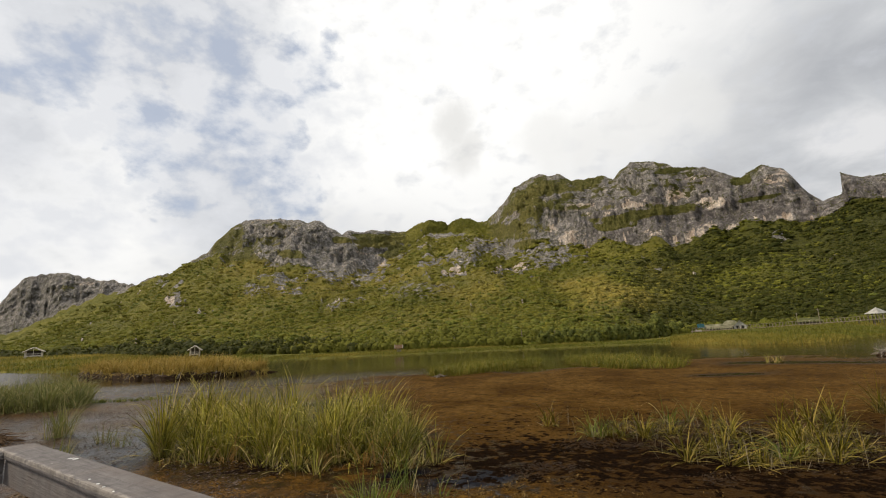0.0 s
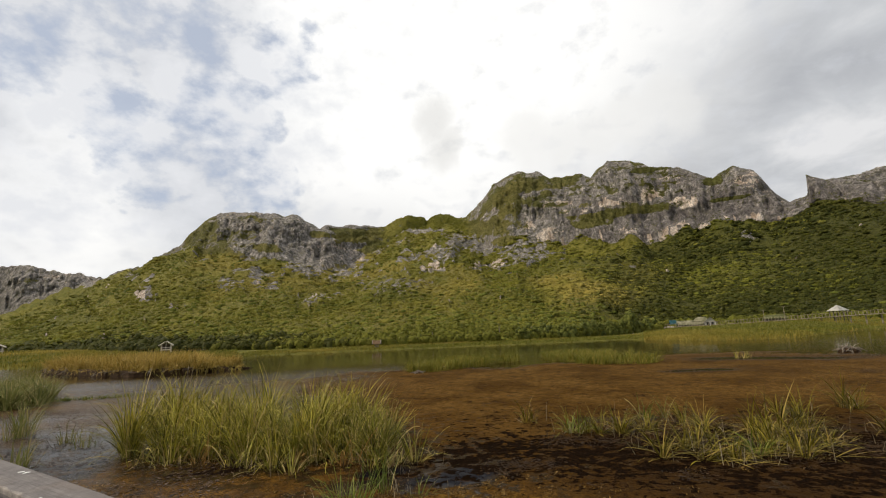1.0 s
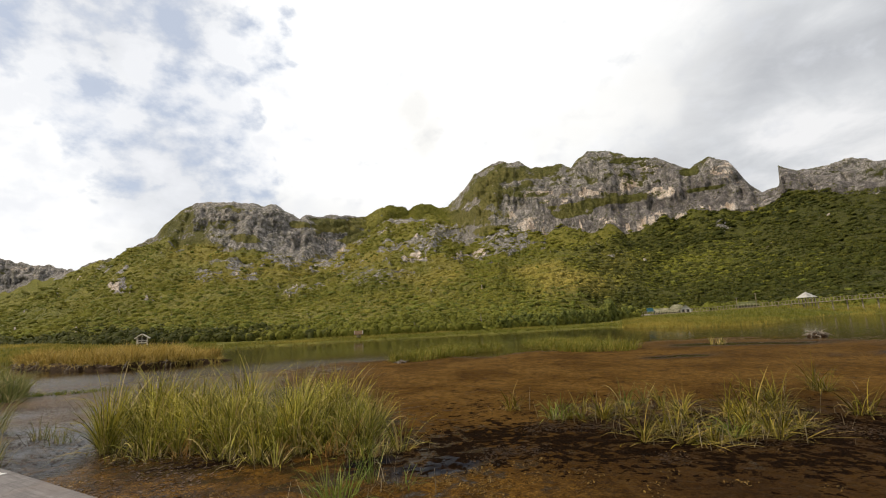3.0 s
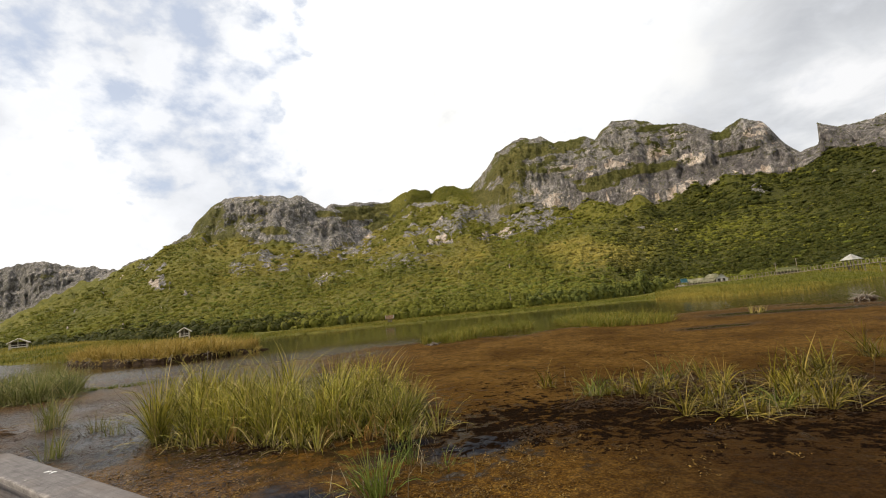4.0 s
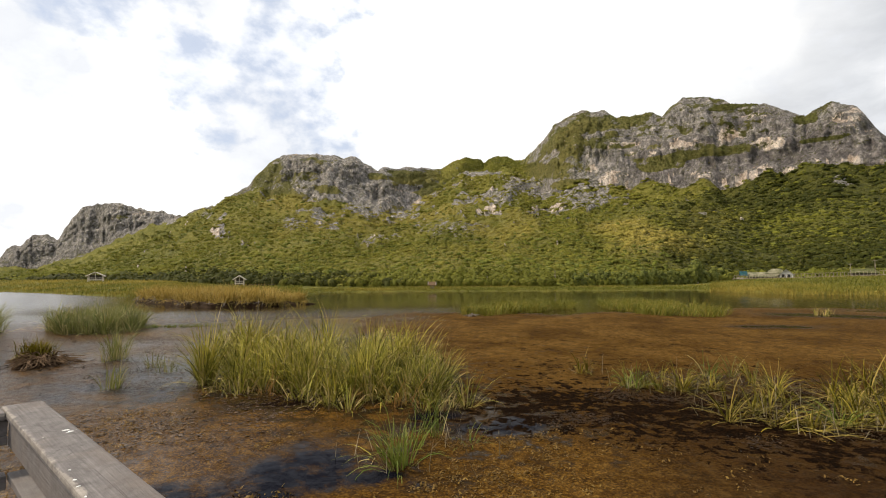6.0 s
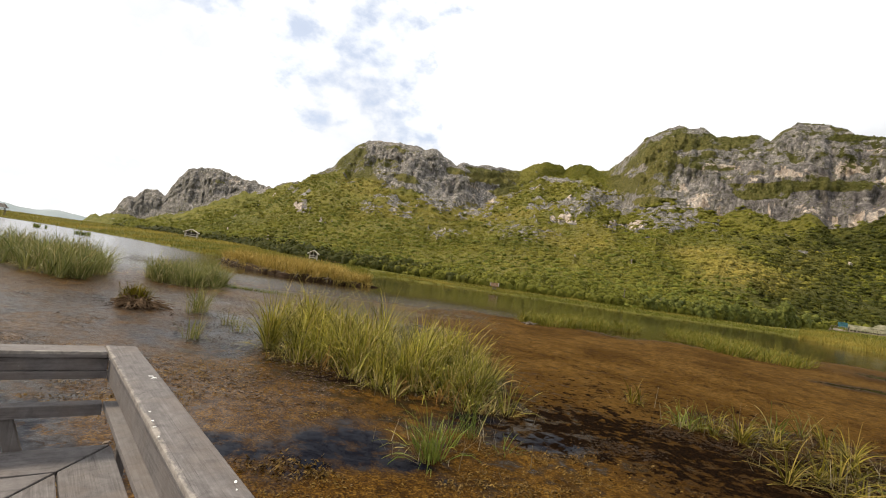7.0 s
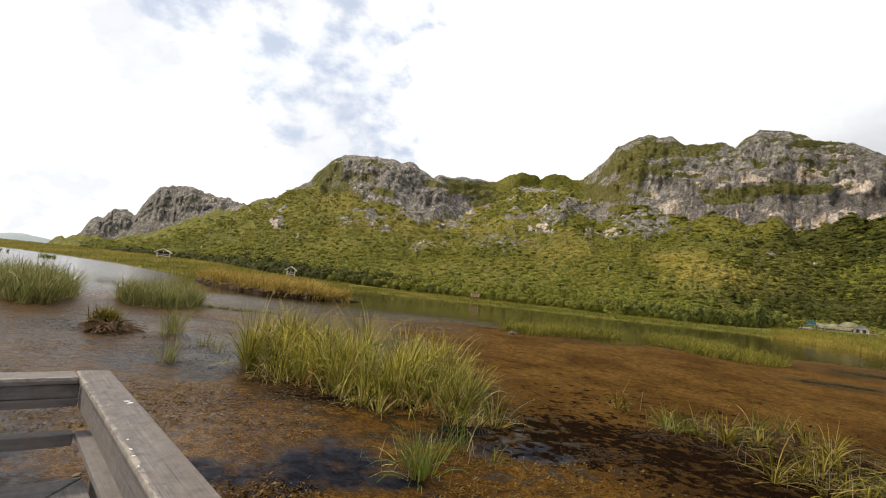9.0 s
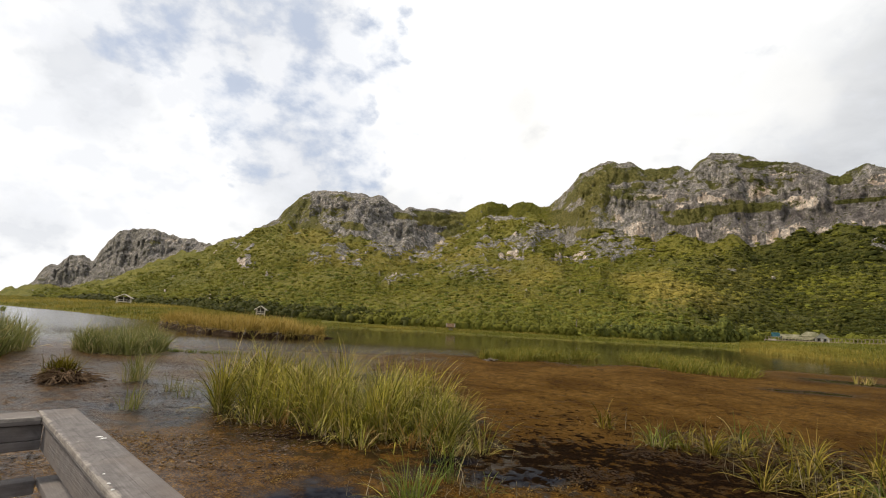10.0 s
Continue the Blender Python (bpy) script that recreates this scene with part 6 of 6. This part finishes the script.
make_platform()


# ---- pavilions, house and footbridge in the distance ----
def roof_bm(w, d, h, over=0.35, hip=0.0, thick=0.09):
    """A ridge roof; hip draws the ridge's ends in, so that hip = half the width gives a pyramid."""
    bm = bmesh.new()
    x, y = w / 2 + over, d / 2 + over
    drop = -over * h / (d / 2)
    pts = [(-x, -y, drop), (x, -y, drop), (x, y, drop), (-x, y, drop), (-x + hip, 0, h), (x - hip, 0, h)]
    if hip == 0:
        # open gables: two slabs that meet at the ridge
        for q in ((0, 1, 5, 4), (2, 3, 4, 5)):
            up = [bm.verts.new(pts[i]) for i in q]
            down = [bm.verts.new((pts[i][0], pts[i][1], pts[i][2] - thick)) for i in q]
            bm.faces.new(up)
            bm.faces.new(down[::-1])
            for i in range(4):
                bm.faces.new((up[(i + 1) % 4], up[i], down[i], down[(i + 1) % 4]))
        bmesh.ops.recalc_face_normals(bm, faces=bm.faces[:])
        return bm
    top = [bm.verts.new(p) for p in pts]
    low = [bm.verts.new((p[0] * 0.985, p[1] * 0.985, p[2] - thick)) for p in pts]
    for q in ((0, 1, 5, 4), (2, 3, 4, 5), (1, 2, 5), (3, 0, 4)):
        bm.faces.new([top[i] for i in q])
        bm.faces.new([low[i] for i in reversed(q)])
    for i in range(4):
        j = (i + 1) % 4
        bm.faces.new((top[j], top[i], low[i], low[j]))
    bmesh.ops.recalc_face_normals(bm, faces=bm.faces[:])
    return bm


def pavilion(a, r, z, w, d, turn, wall, rise, floor, label, roof_mat, hip=0.0, rails=True, timber=None):
    """An open timber shelter on stilts: floor, posts, rails, roof."""
    timber = timber or PALE
    x, y = bearing(a, r)
    root = tagged(new("pavilion"), label, "pavilion", "shelters in the marsh")
    root.matrix_basis = pose(x, y, z, 0, 0, turn)
    part("floor", box_bm(w, d, 0.12, 0.01), timber, root, at=pose(0, 0, floor))
    for i, sx in enumerate((-1, 0, 1)):
        for sy in (-1, 1):
            px, py = sx * (w / 2 - 0.08), sy * (d / 2 - 0.08)
            part("post", box_bm(0.14, 0.14, floor + wall + 1.0, 0.01), timber, root, at=pose(px, py, -1.0))
    part("roof", roof_bm(w, d, rise, 0.4, hip), roof_mat, root, at=pose(0, 0, floor + wall))
    if rails:
        for sy in (-1, 1):
            for zz in (0.45, 0.85):
                part("rail", box_bm(w, 0.06, 0.1, 0.008), timber, root, at=pose(0, sy * (d / 2 - 0.03), floor + zz))
        for sx in (-1, 1):
            part("gable_board", rod_bm([(sx * (w / 2 + 0.42), -d / 2 - 0.4, floor + wall - 0.4 * rise / (d / 2)), (sx * (w / 2 + 0.42 - hip), 0, floor + wall + rise), (sx * (w / 2 + 0.42), d / 2 + 0.4, floor + wall - 0.4 * rise / (d / 2))], [0.09, 0.09, 0.09], 4), timber, root)
    if timber is CREAM:
        for zz in (0.10, 0.55):
            part("rail", box_bm(0.06, d, 0.12, 0.008), timber, root, at=pose(-w / 2 + 0.03, 0, floor + zz))
        part("post", box_bm(0.12, 0.12, wall + rise * 0.9, 0.01), timber, root, at=pose(-w / 2 + 0.06, 0, floor))
        # added dark panel stands in for the shelter's shaded inside
        part("back_wall", box_bm(0.05, d - 0.3, wall, 0.004), DARK_TIMBER, root, "dark board wall, shade put into its colour", at=pose(w / 2 - 0.2, 0, floor + 0.1))
    return root


pavilion(-37.9, 128, 0.45, 1.9, 2.1, 122, 1.35, 0.75, 0.9, "small pale timber shelter on stilts behind golden reeds", THATCH, timber=CREAM)
pavilion(-51.1, 150, 2.0, 2.4, 3.2, 134, 1.25, 0.85, 0.45, "small pale timber shelter with thatched roof in marsh", THATCH, timber=CREAM)
pavilion(-15.4, 96, 0.2, 0.8, 0.8, 10, 0.9, 0.35, 0.35, "tiny weathered hide at the foot of the hill", BROWN_TWIG, timber=DEADWOOD)
pavilion(-66.6, 196, 1.9, 3.2, 2.6, 60, 1.2, 0.9, 0.4, "open shelter with dark thatched roof in marsh", DARK_THATCH, 0.9, timber=DARK_TIMBER)
pavilion(33.3, 160, 2.9, 2.6, 2.6, 20, 1.9, 1.15, 0.3, "pavilion with pale pyramid roof beside the footbridge", CONCRETE, 1.65, False, DARK_TIMBER)


def make_house():
    x, y = bearing(21.2, 163)
    root = tagged(new("house"), "long low house with mossy grey roof and white gable", "house")
    root.matrix_basis = pose(x, y, 1.85, 0, 0, -22)
    part("wall", box_bm(8.6, 4.0, 1.1, 0.02), DARK_TIMBER, root, "dark board wall, shade put into its colour")
    part("roof", roof_bm(8.6, 4.0, 1.0, 0.6), MOSSY, root, "moss-grown grey sheet roof", at=pose(0, 0, 1.1))
    bm = box_bm(3.0, 4.4, 1.45, 0.02)
    part("wing_wall", bm, WHITEWASH, root, at=pose(4.2, -0.6, 0))
    bm = bmesh.new()
    for y0 in (-2.2, -2.12):
        tri = [bm.verts.new((-1.5, y0, 0)), bm.verts.new((1.5, y0, 0)), bm.verts.new((0, y0, 1.35))]
        bm.faces.new(tri if y0 < -2.15 else tri[::-1])
    part("gable", bm, WHITEWASH, root, "white gable end", at=pose(4.2, -0.6, 1.45))
    part("wing_roof", roof_bm(4.4, 3.0, 1.4, 0.45), SHEET, root, "grey sheet roof", at=pose(4.2, -0.6, 1.47, 0, 0, 90))
    part("upper_roof", roof_bm(4.6, 3.2, 1.1, 0.3, 1.6), MOSSY, root, "higher hipped grey roof", at=pose(1.9, 0.9, 1.95))
    for px in (-3.5, -1.4, 0.8):
        w = part("window", box_bm(0.9, 0.08, 0.7, 0.01), PALE, root, at=pose(px, -2.03, 0.3))
        part("pane", box_bm(0.74, 0.03, 0.56, 0.0), GLASS_DARK, w, at=pose(0, -0.05, 0.07))
    # no real openings: near-black slabs stand in for shaded doorways
    for px in (3.6, 4.7):
        part("door", box_bm(0.8, 0.06, 1.35, 0.01), GLASS_DARK, root, "dark slab painted as the shade inside a doorway", at=pose(px, -2.84, 0.02))


make_house()


def make_second_roof():
    x, y = bearing(28.4, 185)
    root = tagged(new("house"), "small house with grey roof behind the footbridge", "house")
    root.matrix_basis = pose(x, y, 2.6, 0, 0, -30)
    part("wall", box_bm(6.0, 3.5, 1.3, 0.02), DARK_TIMBER, root, "dark board wall")
    part("roof", roof_bm(6.0, 3.5, 1.0, 0.5, 1.2), MOSS_GREEN, root, "roof overgrown with green moss", at=pose(0, 0, 1.3))


make_second_roof()


def make_stall():
    x, y = bearing(19.1, 158)
    root = tagged(new("tarpaulin_shelter"), "teal tarpaulin shelter beside the long house", "shelter")
    root.matrix_basis = pose(x, y, 1.9, 0, 0, -15)
    bm = roof_bm(1.5, 1.9, 1.0, 0.2)
    bmesh.ops.subdivide_edges(bm, edges=bm.edges[:], cuts=3, use_grid_fill=True)
    for v in bm.verts:
        v.co.z -= 0.25 * (v.co.x / 1.5) ** 2 + 0.1 * noise.noise(v.co * 2)
    part("canopy", bm, TEAL, root, at=pose(0, 0, 1.35))
    part("side_sheet", box_bm(0.06, 2.2, 1.3, 0.01, 0.03), TEAL, root, at=pose(1.3, 0, 0.1))
    for sx in (-1.2, 1.2):
        for sy in (-1, 1):
            part("post", box_bm(0.1, 0.1, 1.4, 0.01), DARK_TIMBER, root, at=pose(sx, sy, 0))
    part("table", box_bm(1.8, 0.9, 0.5, 0.02), PALE, root, "pale low counter", at=pose(-0.9, -1.0, 0))


make_stall()


def make_footbridge(a0, a1, n, dist, height, label, timber):
    """A walkway on piles along a curve given by bearing: slabs, railing posts and a hand rail."""
    root = tagged(new("footbridge"), label, "footbridge")
    pts = []
    for k in range(n + 1):
        a = a0 + (a1 - a0) * k / n
        x, y = bearing(a, dist(a))
        pts.append(Vector((x, y, height(a))))
    shared = {}
    for name, bm, mat in (("deck_slab", box_bm(1.0, 1.4, 0.16, 0.0), FENCE), ("railing_post", box_bm(0.11, 0.11, 0.9, 0.01), timber), ("pile", box_bm(0.22, 0.22, 3.6, 0.0), FENCE)):
        me = bpy.data.meshes.new(name)
        bm.to_mesh(me)
        bm.free()
        me.materials.append(mat)
        shared[name] = me
    for k, p in enumerate(pts[:-1]):
        q = pts[k + 1]
        d = q - p
        ang = math.degrees(math.atan2(d.y, d.x))
        mid = (p + q) / 2
        part("deck_slab", shared["deck_slab"], CONCRETE, root, at=pose(mid.x, mid.y, mid.z - 0.16, 0, 0, ang) @ Matrix.Diagonal((d.length, 1, 1, 1)))
        part("railing_post", shared["railing_post"], timber, root, at=pose(p.x, p.y - 0.6, p.z - 0.02, random.uniform(-9, 9), random.uniform(-9, 9), 0) @ Matrix.Diagonal((1, 1, random.uniform(0.7, 1.12), 1)))
        if k % 4 == 0:
            part("pile", shared["pile"], CONCRETE, root, at=pose(p.x, p.y, p.z - 3.7))
    part("hand_rail", rod_bm([p + Vector((0, -0.6, 0.88)) for p in pts], [0.032] * len(pts), 5), timber, root)


make_footbridge(18.2, 41.0, 86, lambda a: 156 - 6 * math.sin((a - 18.2) * 0.12), lambda a: float(np.interp(a, [18, 24, 34, 41], [2.15, 2.45, 3.35, 3.8])),
                "long weathered footbridge with close railing posts", FENCE)
make_footbridge(-50.0, -34.0, 30, lambda a: 139 - 0.6 * (a + 42), lambda a: float(np.interp(a, [-50, -42, -34], [0.75, 0.35, 0.2])),
                "low weathered footbridge behind golden reeds", DARK_TIMBER)


def bare_tree(a, r, z, h, seed):
    """A dead pale trunk with a few short limbs."""
    rg = random.Random(seed)
    x, y = bearing(a, r)
    root = tagged(new("bare_tree"), "pale dead trunk standing in green thicket", "tree", "dead trunks")
    root.location = (x, y, z)
    bend = rg.uniform(-0.3, 0.3)
    part("trunk", rod_bm([(0, 0, -0.3), (bend * 0.4, 0, h * 0.5), (bend, 0.1, h)], [0.13, 0.09, 0.03], 7), DEADWOOD, root)
    for k in range(4):
        f = rg.uniform(0.45, 0.9)
        g = rg.uniform(0, 6.283)
        part("limb", rod_bm([(bend * f, 0, h * f), (bend * f + 0.5 * math.cos(g), 0.5 * math.sin(g), h * f + 0.45)], [0.04, 0.012], 5), DEADWOOD, root)


bare_tree(-0.3, 121, 0.6, 4.2, 1)
bare_tree(3.4, 124, 0.8, 3.0, 2)
bare_tree(-8.5, 118, 0.6, 2.6, 3)


def lamp_pole(a, r, z, h):
    x, y = bearing(a, r)
    root = tagged(new("utility_pole"), "thin weathered grey-brown pole behind the footbridge", "pole", "poles")
    root.location = (x, y, z)
    part("shaft", rod_bm([(0, 0, -0.5), (0, 0, h * 0.6), (0.03, 0, h)], [0.12, 0.10, 0.07], 8), FENCE, root)
    part("cross_arm", box_bm(0.9, 0.08, 0.1, 0.0), FENCE, root, at=pose(0, 0, h - 0.3))


lamp_pole(27.5, 172, 2.6, 3.6)
lamp_pole(29.2, 172, 2.8, 4.3)
